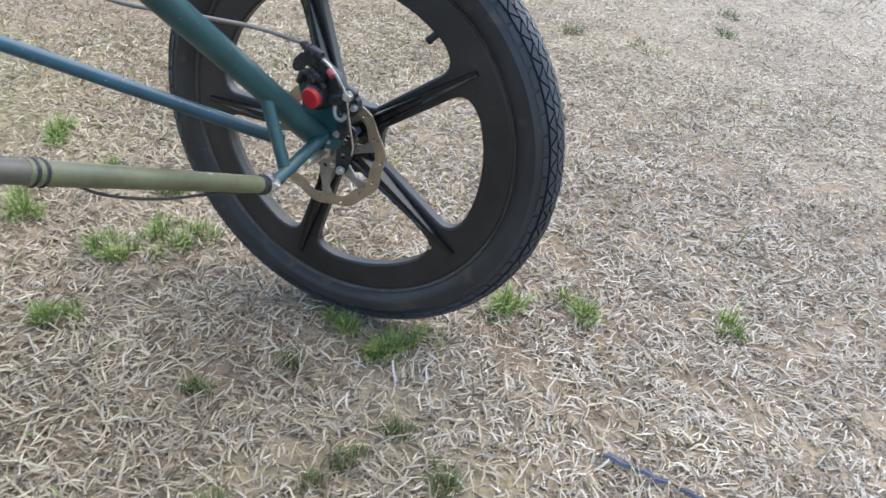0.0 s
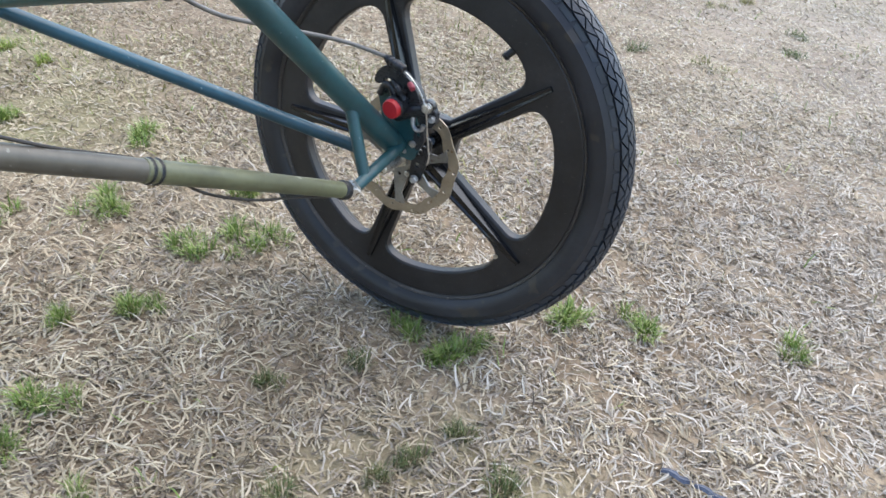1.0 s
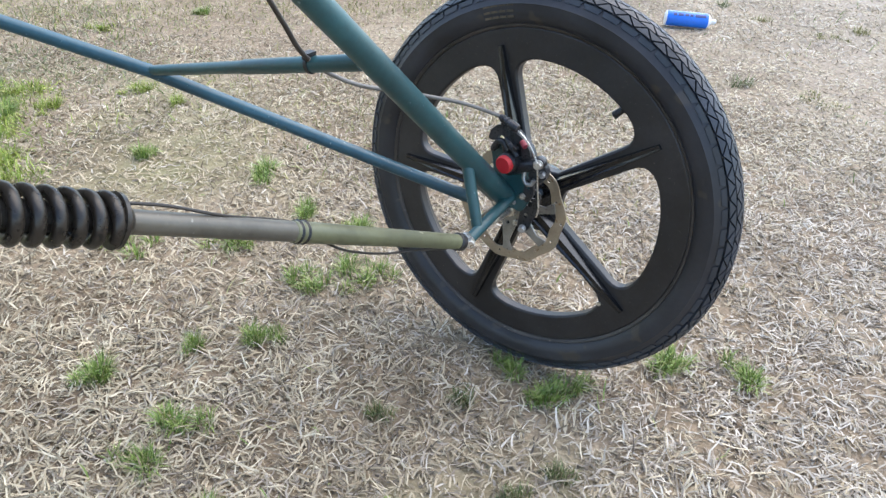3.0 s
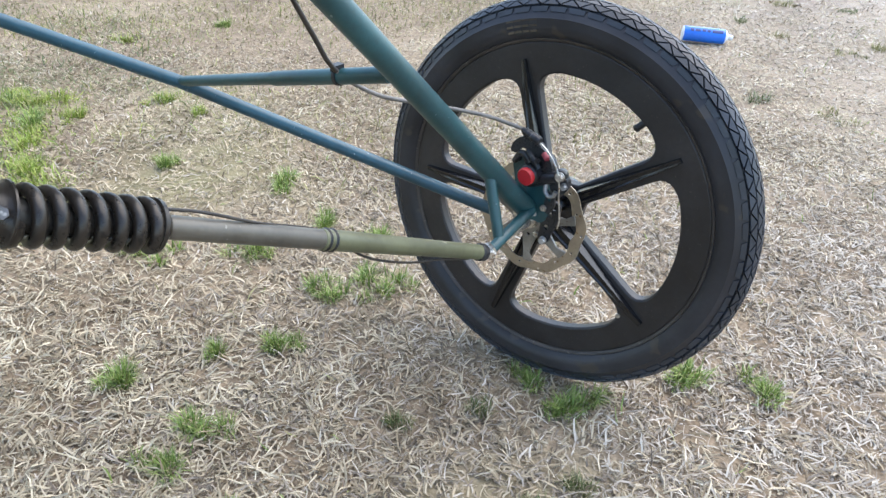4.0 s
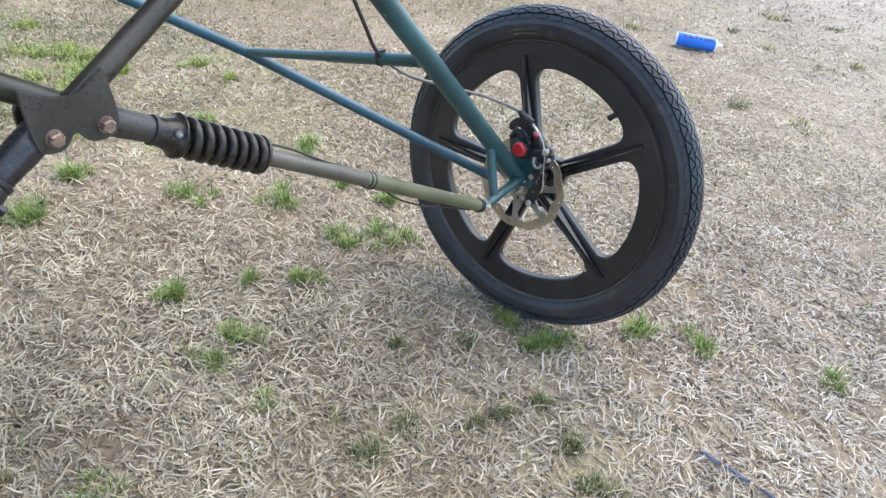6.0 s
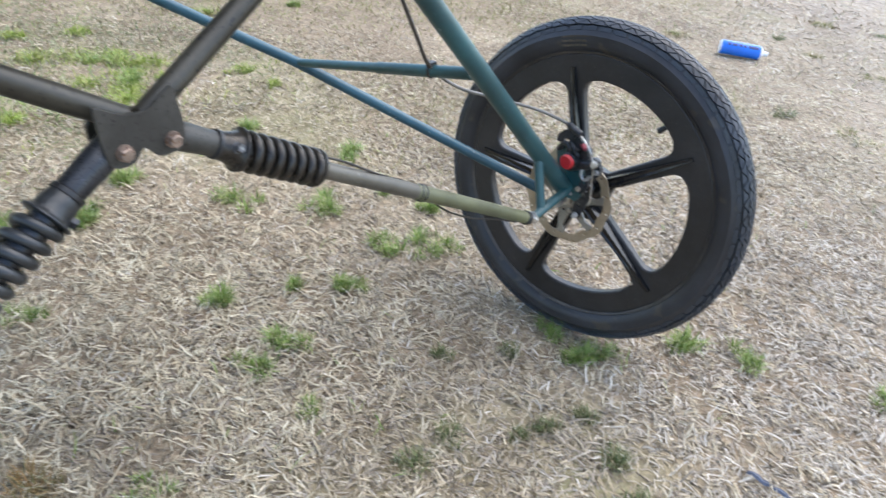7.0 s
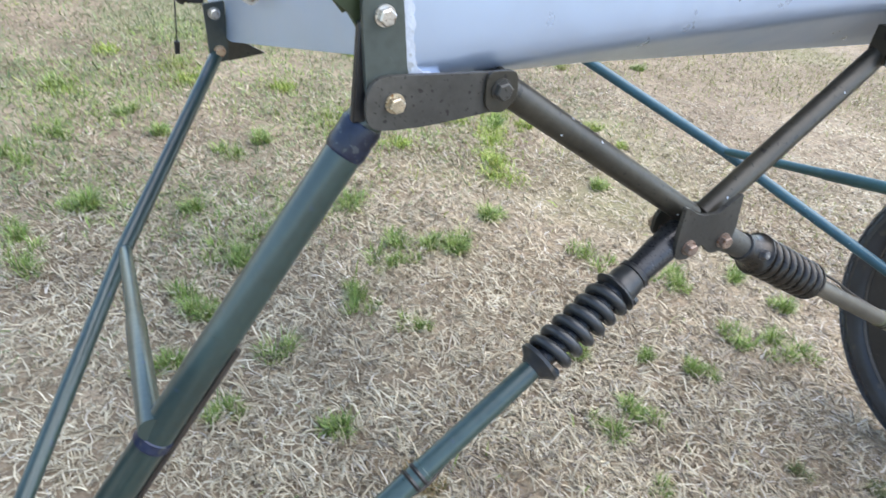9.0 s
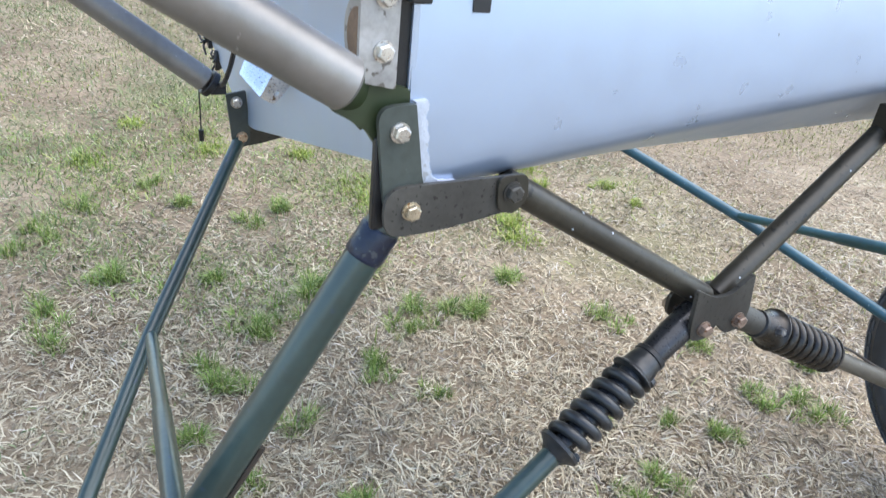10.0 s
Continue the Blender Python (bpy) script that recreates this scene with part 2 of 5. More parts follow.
STONE = material("dark_clod", (0.10, 0.085, 0.07), 0.9, 0.0, 0.3, 20, 0.005)


def soil_material():
    """Tan soil under matted straw, with paler and browner patches."""
    m = bpy.data.materials.new("soil_and_thatch")
    m.use_nodes = True
    n, l = m.node_tree.nodes, m.node_tree.links
    b = n["Principled BSDF"]
    b.inputs["Roughness"].default_value = 0.95
    co = n.new("ShaderNodeTexCoord")

    def noise_of(scale, detail=6, stretch=None):
        t = n.new("ShaderNodeTexNoise")
        t.inputs["Scale"].default_value, t.inputs["Detail"].default_value = scale, detail
        src = co.outputs["Object"]
        if stretch:
            mp = n.new("ShaderNodeMapping")
            mp.inputs["Scale"].default_value, mp.inputs["Rotation"].default_value = stretch[0], (0, 0, stretch[1])
            l.new(src, mp.inputs["Vector"])
            src = mp.outputs["Vector"]
        l.new(src, t.inputs["Vector"])
        return t.outputs["Fac"]

    def ramp(fac, *stops):
        r = n.new("ShaderNodeValToRGB")
        r.color_ramp.elements[0].position, r.color_ramp.elements[0].color = stops[0][0], (*stops[0][1], 1)
        r.color_ramp.elements[1].position, r.color_ramp.elements[1].color = stops[-1][0], (*stops[-1][1], 1)
        for p, c in stops[1:-1]:
            r.color_ramp.elements.new(p).color = (*c, 1)
        l.new(fac, r.inputs["Fac"])
        return r.outputs["Color"]

    def blend(a, c, f, kind="MIX"):
        x = n.new("ShaderNodeMix")
        x.data_type, x.blend_type = "RGBA", kind
        if isinstance(f, float):
            x.inputs["Factor"].default_value = f
        else:
            l.new(f, x.inputs["Factor"])
        l.new(a, x.inputs["A"])
        l.new(c, x.inputs["B"])
        return x.outputs["Result"]

    broad = ramp(noise_of(2.2), (0.35, (0.225, 0.172, 0.119)), (0.5, (0.31, 0.246, 0.172)), (0.68, (0.40, 0.330, 0.240)))
    fibres = blend(ramp(noise_of(90, 4, ((1, 0.18, 1), 0.7)), (0.35, (0.45, 0.42, 0.4)), (0.62, (1.2, 1.17, 1.1))),
                   ramp(noise_of(90, 4, ((0.2, 1, 1), 0.3)), (0.35, (0.45, 0.42, 0.4)), (0.62, (1.2, 1.17, 1.1))), 0.5)
    grain = ramp(noise_of(260, 3), (0.35, (0.6, 0.58, 0.55)), (0.65, (1.1, 1.1, 1.1)))
    col = blend(blend(broad, fibres, 0.8, "MULTIPLY"), grain, 0.6, "MULTIPLY")
    green = ramp(noise_of(0.9, 5), (0.56, (0, 0, 0)), (0.68, (0.55, 0.55, 0.55)))
    tint = n.new("ShaderNodeRGB")
    tint.outputs[0].default_value = (0.20, 0.22, 0.085, 1)
    col = blend(col, tint.outputs[0], green)
    # soil and thatch bleach towards the gravel
    sep, far = n.new("ShaderNodeSeparateXYZ"), n.new("ShaderNodeMath")
    l.new(co.outputs["Object"], sep.inputs["Vector"])
    far.operation = "MULTIPLY_ADD"
    l.new(sep.outputs["Y"], far.inputs[0])
    far.inputs[1].default_value = 0.30
    l.new(sep.outputs["X"], far.inputs[2])
    edge = n.new("ShaderNodeMapRange")
    edge.inputs["From Min"].default_value, edge.inputs["From Max"].default_value = 0.4, 3.8
    edge.inputs["To Max"].default_value = 0.75
    l.new(far.outputs[0], edge.inputs["Value"])
    chalk = blend(ramp(noise_of(3), (0.3, (0.44, 0.395, 0.335)), (0.7, (0.54, 0.50, 0.445))), grain, 0.35, "MULTIPLY")
    col = blend(col, chalk, edge.outputs["Result"])
    l.new(col, b.inputs["Base Color"])
    bp = n.new("ShaderNodeBump")
    bp.inputs["Strength"].default_value, bp.inputs["Distance"].default_value = 0.9, 0.006
    l.new(noise_of(70, 7), bp.inputs["Height"])
    l.new(bp.outputs["Normal"], b.inputs["Normal"])
    return m


SOIL = soil_material()


# ---- mesh helpers ----
def finish(name, bm, mat, smooth=True, bevel=0.0):
    me = bpy.data.meshes.new(name)
    bmesh.ops.recalc_face_normals(bm, faces=bm.faces[:])
    bm.to_mesh(me)
    bm.free()
    me.materials.append(mat)
    ob = new(name, me)
    if smooth:
        me.shade_smooth()
        me.set_sharp_from_angle(angle=radians(38))
    if bevel:
        mod = ob.modifiers.new("bevel", "BEVEL")
        mod.width, mod.segments, mod.limit_method, mod.angle_limit = bevel, 2, "ANGLE", radians(40)
    return ob


def part(name, bm, mat, parent, label="", smooth=True, bevel=0.0, at=None):
    """One mesh under a thing or under a part."""
    ob = finish(name, bm, mat, smooth, bevel)
    ob.parent = parent
    if at is not None:
        ob.matrix_local = at
    if label:
        ob["label"] = label
    return ob


def axes(d):
    d = Vector(d).normalized()
    s = d.cross(Vector((0, 0, 1)) if abs(d.z) < 0.9 else Vector((1, 0, 0))).normalized()
    return d, s, d.cross(s)


def sweep(bm, pts, radii, seg=16, caps=True):
    """A round bar along a line of points; radii: one number or one for each point."""
    pts = [Vector(p) for p in pts]
    if not isinstance(radii, (list, tuple)):
        radii = [radii] * len(pts)
    rings, side = [], None
    for i, p in enumerate(pts):
        d = (pts[min(i + 1, len(pts) - 1)] - pts[max(i - 1, 0)]).normalized()
        if side is None:
            side = axes(d)[1]
        side = (side - d * side.dot(d)).normalized()
        up = d.cross(side)
        rings.append([bm.verts.new(p + radii[i] * (math.cos(2 * math.pi * k / seg) * side + math.sin(2 * math.pi * k / seg) * up)) for k in range(seg)])
    for a, b in zip(rings, rings[1:]):
        for k in range(seg):
            bm.faces.new((a[k], a[(k + 1) % seg], b[(k + 1) % seg], b[k]))
    if caps:
        bm.faces.new(rings[0][::-1])
        bm.faces.new(rings[-1])
    return bm


def smooth_line(pts, n=10):
    """Catmull-Rom through the points."""
    p = [Vector(q) for q in pts]
    p = [2 * p[0] - p[1]] + p + [2 * p[-1] - p[-2]]
    out = []
    for i in range(1, len(p) - 2):
        for k in range(n):
            t = k / n
            a, b, c, d = p[i - 1:i + 3]
            out.append(0.5 * (2 * b + (c - a) * t + (2 * a - 5 * b + 4 * c - d) * t * t + (3 * b - a - 3 * c + d) * t ** 3))
    return out + [p[-2]]


def rod(bm, a, b, r0, r1=None, seg=18):
    """A round bar with slightly rounded ends."""
    a, b = Vector(a), Vector(b)
    r1 = r0 if r1 is None else r1
    d = (b - a).normalized()
    e = min(0.15 * r0, 0.2 * (b - a).length)
    return sweep(bm, [a, a + d * e, b - d * e, b], [r0 * 0.86, r0, r1, r1 * 0.86], seg)


def lathe(bm, profile, seg=96, closed=True):
    """Turns a profile of (r, z) round z."""
    rings = [[bm.verts.new((r * math.cos(2 * math.pi * k / seg), r * math.sin(2 * math.pi * k / seg), z)) for k in range(seg)] for r, z in profile]
    pairs = list(zip(rings, rings[1:])) + ([(rings[-1], rings[0])] if closed else [])
    for a, b in pairs:
        for k in range(seg):
            bm.faces.new((a[k], a[(k + 1) % seg], b[(k + 1) % seg], b[k]))
    return bm


def box(bm, lo, hi):
    v = [bm.verts.new((x, y, z)) for x in (lo[0], hi[0]) for y in (lo[1], hi[1]) for z in (lo[2], hi[2])]
    for f in ((0, 1, 3, 2), (4, 6, 7, 5), (0, 4, 5, 1), (2, 3, 7, 6), (0, 2, 6, 4), (1, 5, 7, 3)):
        bm.faces.new([v[i] for i in f])
    return bm


def slab(bm, loops, origin, ex, ey, thick):
    """A flat plate from an outline and holes in (x, y), along ex and ey, that is thick along ex x ey."""
    origin, ex, ey = Vector(origin), Vector(ex).normalized(), Vector(ey).normalized()
    ez = ex.cross(ey)
    edges = []
    for loop in loops:
        vs = [bm.verts.new(origin + ex * x + ey * y) for x, y in loop]
        edges += [bm.edges.new((vs[i], vs[(i + 1) % len(vs)])) for i in range(len(vs))]
    made = bmesh.ops.triangle_fill(bm, use_beauty=True, use_dissolve=False, edges=edges)
    faces = [g for g in made["geom"] if isinstance(g, bmesh.types.BMFace)]
    ext = bmesh.ops.extrude_face_region(bm, geom=faces)
    bmesh.ops.translate(bm, vec=ez * thick, verts=[g for g in ext["geom"] if isinstance(g, bmesh.types.BMVert)])
    return bm


def arc(cx, cy, r, a0, a1, n=8):
    return [(cx + r * math.cos(radians(a0 + (a1 - a0) * k / n)), cy + r * math.sin(radians(a0 + (a1 - a0) * k / n))) for k in range(n + 1)]


def rounded(points, radii, n=5):
    """A polygon with rounded corners."""
    out = []
    for i, p in enumerate(points):
        p, a, b = Vector(p), Vector(points[i - 1]), Vector(points[(i + 1) % len(points)])
        r = radii if isinstance(radii, (int, float)) else radii[i]
        r = min(r, 0.45 * (a - p).length, 0.45 * (b - p).length)
        s, e = p + (a - p).normalized() * r, p + (b - p).normalized() * r
        for k in range(n + 1):
            t = k / n
            q = s * (1 - t) ** 2 + p * 2 * t * (1 - t) + e * t * t
            out.append((q.x, q.y))
    return out


def hexbolt(bm, at, d, size=0.0062, head=0.005, washer=True, shank=0.0):
    """A hexagon head on a washer, facing d."""
    at = Vector(at)
    d, s, u = axes(d)
    if washer:
        sweep(bm, [at, at + d * 0.0012], size * 1.18, 20)
        at = at + d * 0.0012
    turn = 0.3
    low, mid, top = [], [], []
    for k in range(6):
        c = math.cos(turn + k * math.pi / 3) * s + math.sin(turn + k * math.pi / 3) * u
        low.append(bm.verts.new(at + c * size))
        mid.append(bm.verts.new(at + c * size + d * head * 0.8))
        top.append(bm.verts.new(at + c * size * 0.82 + d * head))
    for a, b in ((low, mid), (mid, top)):
        for k in range(6):
            bm.faces.new((a[k], a[(k + 1) % 6], b[(k + 1) % 6], b[k]))
    bm.faces.new(top)
    bm.faces.new(low[::-1])
    if shank:
        sweep(bm, [at - d * shank, at], size * 0.5, 12)
    return bm


def B():
    return bmesh.new()


# ---- ground ----
def ground_height(x, y):
    d = math.hypot(x + 0.3, y)
    return 0.007 * noise.noise((x * 2.1, y * 2.1, 0)) + 0.004 * noise.noise((x * 9, y * 9, 3)) + 0.05 * min(1, max(0, (d - 4) / 20)) * noise.noise((x * 0.15, y * 0.15, 7))


def build_ground():
    bm = B()
    n = 150
    line = [math.copysign(0.028 * (math.exp(abs(k) * 0.128) - 1) / 0.128 if abs(k) < 72 else 0, k) for k in range(-71, 72)]
    line = [-600.0] + line + [600.0]
    cx, cy = -0.4, 0.1
    grid = [[bm.verts.new((cx + x, cy + y, ground_height(cx + x, cy + y))) for y in line] for x in line]
    for i in range(len(line) - 1):
        for j in range(len(line) - 1):
            bm.faces.new((grid[i][j], grid[i + 1][j], grid[i + 1][j + 1], grid[i][j + 1]))
    ob = finish("ground", bm, SOIL)
    tagged(ob, "tan soil matted with dead straw-coloured grass", "ground", kind="structure")


def clump_way(xy, cell):
    """For each foot the way out from the middle of the dead clump that it belongs to, and how far out it stands (0 to about 1)."""
    ij = np.floor(xy / cell)
    wob = lambda k: np.modf(np.abs(np.sin(ij[:, 0] * 127.1 + ij[:, 1] * 311.7 + k) * 43758.5453))[0]
    mid = (ij + np.stack([0.2 + 0.6 * wob(0.0), 0.2 + 0.6 * wob(3.7)], 1)) * cell
    out = xy - mid
    return np.arctan2(out[:, 1], out[:, 0]), np.hypot(out[:, 0], out[:, 1]) / (0.6 * cell)


def blades(name, mat, count, place, length, width, lean, label, category, rng, clump=0.0):
    """Many grass blades in one mesh: each curls twice and comes to a point. place(n) gives their feet, length and width are ranges, lean the range of degrees off the ground; clump is the size of the clumps from which they fan out."""
    xy = place(count)
    if clump:
        way, far = clump_way(xy, clump)
        keep = rng.random(len(xy)) < 1.08 - 0.42 * np.clip(far, 0, 1) ** 2
        xy, way, far = xy[keep], way[keep], far[keep]
    count = len(xy)
    z0 = np.array([ground_height(x, y) for x, y in xy]) if count < 40000 else heights(xy)
    az = rng.uniform(0, 2 * np.pi, count)
    el = np.radians(rng.uniform(lean[0], lean[1], count))
    ln = rng.uniform(length[0], length[1], count) * (0.6 + 0.8 * rng.random(count) ** 2)
    if clump:
        az = np.where(rng.random(count) < 0.72, way + rng.normal(0, 0.75, count), az)
        el = el * (1.35 - 0.6 * np.clip(far, 0, 1))
        ln *= np.clip(1.12 - 0.24 * (np.hypot(xy[:, 0] + 0.1, xy[:, 1] + 0.75) - 0.6), 0.55, 1.12)
    wd = rng.uniform(width[0], width[1], count)
    az2 = az + rng.normal(0, 0.32, count)
    az3 = az2 + rng.normal(0, 0.50, count)
    el2 = el + np.radians(rng.normal(-9, 14, count))
    el3 = el2 + np.radians(rng.normal(-14, 22, count))
    side = np.stack([-np.sin(az), np.cos(az), rng.normal(0, 0.5, count)], 1)
    side /= np.linalg.norm(side, axis=1)[:, None]
    step = lambda a, e: (ln / 3)[:, None] * np.stack([np.cos(a) * np.cos(e), np.sin(a) * np.cos(e), np.sin(e)], 1)
    foot = np.concatenate([xy, (z0 - 0.002 + rng.uniform(0, 0.006, count))[:, None]], 1)
    low = foot + step(az, el)
    mid = low + step(az2, el2)
    tip = mid + step(az3, el3)
    for p in (low, mid, tip):
        p[:, 2] = np.maximum(p[:, 2], z0 + 0.001)
    w = (wd * 0.5)[:, None] * side
    v = np.stack([foot - w, foot + w, low - w, low + w, mid - w * 0.8, mid + w * 0.8, tip], 1).reshape(-1, 3)
    base = (np.arange(count) * 7)[:, None]
    tri = np.concatenate([base + np.array([t]) for t in ([0, 1, 3], [0, 3, 2], [2, 3, 5], [2, 5, 4], [4, 5, 6])], 1).reshape(-1)
    me = bpy.data.meshes.new(name)
    me.vertices.add(len(v))
    me.vertices.foreach_set("co", v.astype(np.float32).ravel())
    me.loops.add(len(tri))
    me.loops.foreach_set("vertex_index", tri.astype(np.int32))
    me.polygons.add(len(tri) // 3)
    me.polygons.foreach_set("loop_start", np.arange(0, len(tri), 3, dtype=np.int32))
    me.update(calc_edges=True)
    me.materials.append(mat)
    ob = new(name, me)
    return tagged(ob, label, category, kind="stuff") if label else ob


_hx = np.linspace(-9, 8, 426)
_hy = np.linspace(-7, 11, 451)
_hz = np.array([[ground_height(x, y) for y in _hy] for x in _hx])


def heights(xy):
    i = np.clip(((xy[:, 0] + 9) / 17 * 425).astype(int), 0, 425)
    j = np.clip(((xy[:, 1] + 7) / 18 * 450).astype(int), 0, 450)
    return _hz[i, j]


def clumped(rng, n, x0, x1, y0, y1, scale, cut):
    """Feet gathered into loose clumps."""
    xy = np.stack([rng.uniform(x0, x1, n), rng.uniform(y0, y1, n)], 1)
    f = np.sin(xy[:, 0] * scale + 2 * np.sin(xy[:, 1] * scale * 0.7)) + np.sin(xy[:, 1] * scale * 1.3 + 1.7 * np.sin(xy[:, 0] * scale * 0.9 + 1))
    rim = np.minimum.reduce([xy[:, 0] - x0, x1 - xy[:, 0], xy[:, 1] - y0, y1 - xy[:, 1]])
    soft = 0.14 * min(x1 - x0, y1 - y0)
    return xy[(f + rng.normal(0, 0.8, n) > cut) & (rim > soft * rng.random(n))]


def build_grass():
    rng = np.random.default_rng(11)
    bleached = lambda xy: rng.random(len(xy)) < np.clip(0.10 + 0.55 * (xy[:, 0] + 0.30) + 0.06 * np.maximum(xy[:, 1], 0) * (xy[:, 0] > -0.6) + 0.15 * np.sin(3 * xy[:, 1] + 2 * xy[:, 0]), 0.06, 0.95)

    def far_off(xy):
        return xy[(np.hypot(xy[:, 0] + 0.3, xy[:, 1]) > 3.2) & (xy[:, 0] + 0.30 * xy[:, 1] < 1.8 + 2.6 * rng.random(len(xy)))]

    def thinned(xy):
        bare = np.sin(5.1 * xy[:, 0] + 1.3 + 2 * np.sin(3.3 * xy[:, 1])) * np.sin(4.3 * xy[:, 1] + 0.7 + 1.6 * np.sin(2.9 * xy[:, 0]))
        return xy[rng.random(len(xy)) < 0.95 + 0.55 * np.minimum(bare + 0.15, 0)]

    def warm(n, *area):
        xy = thinned(clumped(rng, n, *area))
        return xy[~bleached(xy)]

    def pale(n, *area):
        xy = thinned(clumped(rng, n, *area))
        return xy[bleached(xy)]

    def mid_off(xy):
        return xy[(xy[:, 0] < -1.85 + 0.3 * rng.random(len(xy))) | (xy[:, 0] > 1.2 + 0.3 * rng.random(len(xy))) | (xy[:, 1] > 1.2 + 0.3 * rng.random(len(xy)))]

    lying = "matted dead straw-coloured grass blades lying on soil"
    blades("dry_grass", PALE_STRAW, 415000, lambda n: pale(n, -2.0, 1.5, -1.1, 1.5, 26, -1.6), (0.013, 0.035), (0.0013, 0.0031), (3, 40), "bleached dead grass blades lying on soil", "grass", rng, 0.046)
    blades("dry_grass", STRAW, 352000, lambda n: warm(n, -2.0, 1.5, -1.1, 1.5, 26, -1.6), (0.013, 0.035), (0.0013, 0.0031), (3, 40), lying, "grass", rng, 0.046)
    blades("thatch", THATCH, 56000, lambda n: clumped(rng, n, -0.75, 1.25, -0.75, 0.75, 26, -1.2), (0.012, 0.034), (0.0012, 0.0026), (2, 26), "matted grey-brown thatch under the dead grass", "grass", rng, 0.046)
    blades("dry_grass", CREAM, 30000, lambda n: clumped(rng, n, -1.6, -0.25, -1.15, 0.05, 24, -1.2), (0.015, 0.038), (0.0014, 0.0030), (3, 34), "bleached dead grass blades lying on soil", "grass", rng, 0.05)
    blades("dry_grass", PALE_STRAW, 250000, lambda n: mid_off(pale(n, -4.2, 2.4, -1.2, 3.6, 18, -1.0)), (0.022, 0.046), (0.0016, 0.0032), (5, 42), "bleached dead grass blades lying on soil", "grass", rng, 0.06)
    blades("dry_grass", STRAW, 220000, lambda n: mid_off(warm(n, -4.2, 2.4, -1.2, 3.6, 18, -1.0)), (0.022, 0.046), (0.0016, 0.0032), (5, 42), lying, "grass", rng, 0.06)
    blades("dry_grass", STRAW, 96000, lambda n: far_off(clumped(rng, n, -8.5, 6.0, -6.0, 9.0, 9, -0.6)), (0.035, 0.07), (0.004, 0.007), (10, 50), "thin dry grass further off", "grass", rng)
    blades("dry_grass", STRAW, 85000, lambda n: clumped(rng, n, -2.6, 0.2, -2.0, -1.1, 26, -1.4), (0.016, 0.042), (0.0016, 0.0038), (3, 38), lying, "grass", rng, 0.046)

    blades("dry_grass", CREAM, 80000, lambda n: clumped(rng, n, -0.9, 1.9, 0.7, 3.3, 20, -1.5), (0.018, 0.040), (0.0018, 0.0034), (3, 28), "bleached dead grass blades lying on soil", "grass", rng, 0.05)

    def out_there(n):
        xy = np.stack([rng.uniform(0.2, 5.5, n), rng.uniform(1.2, 6.5, n)], 1)
        return xy[(np.hypot(xy[:, 0] + 0.3, xy[:, 1]) > 1.9 + 2.4 * rng.random(len(xy))) & (xy[:, 0] + 0.30 * xy[:, 1] < 1.5 + 3.0 * rng.random(len(xy)))]

    blades("dry_grass", PALE_STRAW, 70000, out_there, (0.026, 0.055), (0.0026, 0.005), (4, 30), "bleached dead grass thinning towards the gravel", "grass", rng)

    spots = np.array([(-1.90, 0.60), (-1.72, 0.50), (-1.64, 0.58), (-1.58, 0.67), (-1.47, 0.68), (-1.44, 0.57), (-1.49, 0.44), (-1.37, 0.47), (-1.32, 0.42), (-1.24, 0.33), (-1.16, 0.27), (-1.45, 0.17),
                      (-1.54, 0.08), (-1.65, 0.12), (-1.95, 0.14), (-2.12, -0.08), (-2.25, -0.06), (-2.45, -0.18), (-2.20, -0.42), (-1.80, 0.75), (-2.10, 0.55)])

    def lime(n):
        pick = rng.integers(0, len(spots), n)
        xy = spots[pick] + rng.normal(0, 1, (n, 2)) * (0.015 + 0.026 * np.modf(pick * 0.37)[0])[:, None]
        stray = clumped(rng, n, -3.6, -0.9, -0.7, 1.9, 5.5, 0.6)
        return np.concatenate([xy, stray[(stray[:, 1] > -0.15 - 0.35 * (stray[:, 0] + 1.2)) | (stray[:, 0] < -1.75)]])

    blades("fresh_grass", LIME, 6000, lime, (0.014, 0.034), (0.0014, 0.0030), (20, 75), "short yellow-green new grass among dead straw", "grass", rng)
    blades("fresh_grass", SAGE, 70000, lambda n: clumped(rng, n, -6.0, -1.35, -2.0, 1.5, 4.5, -0.1), (0.020, 0.042), (0.0018, 0.0034), (18, 70), "thin grey-green grass", "grass", rng)
    blades("fresh_grass", DARK_BLADES, 42000, lambda n: clumped(rng, n, -5.2, -2.15, -1.1, 1.3, 5.2, -0.5), (0.022, 0.046), (0.0018, 0.0034), (18, 65), "denser dull green grass among dead straw", "grass", rng, 0.08)
    blades("fresh_grass", SAGE, 62000, lambda n: clumped(rng, n, -3.3, -1.05, -1.35, 1.2, 6.5, -0.3), (0.015, 0.034), (0.0014, 0.0028), (8, 48), "thin grey-green grass growing through dead straw", "grass", rng, 0.07)
    blades("fresh_grass", HAY_GREEN, 90000, lambda n: clumped(rng, n, -4.5, 0.3, 0.3, 4.5, 3.1, -0.1), (0.014, 0.032), (0.0016, 0.0032), (20, 75), "short olive grass through dead straw", "grass", rng)
    blades("fresh_grass", GREEN, 26000, lambda n: clumped(rng, n, -2.7, -1.15, -0.75, 0.45, 7.5, 0.2), (0.014, 0.030), (0.0014, 0.0028), (20, 70), "short green grass growing through dead straw", "grass", rng)
    blades("fresh_grass", GREEN, 12000, lambda n: clumped(rng, n, -4.5, 3.0, -1.0, 4.0, 8, 1.1), (0.020, 0.045), (0.0014, 0.003), (25, 80), "sparse green grass blades between dead straw", "grass", rng)


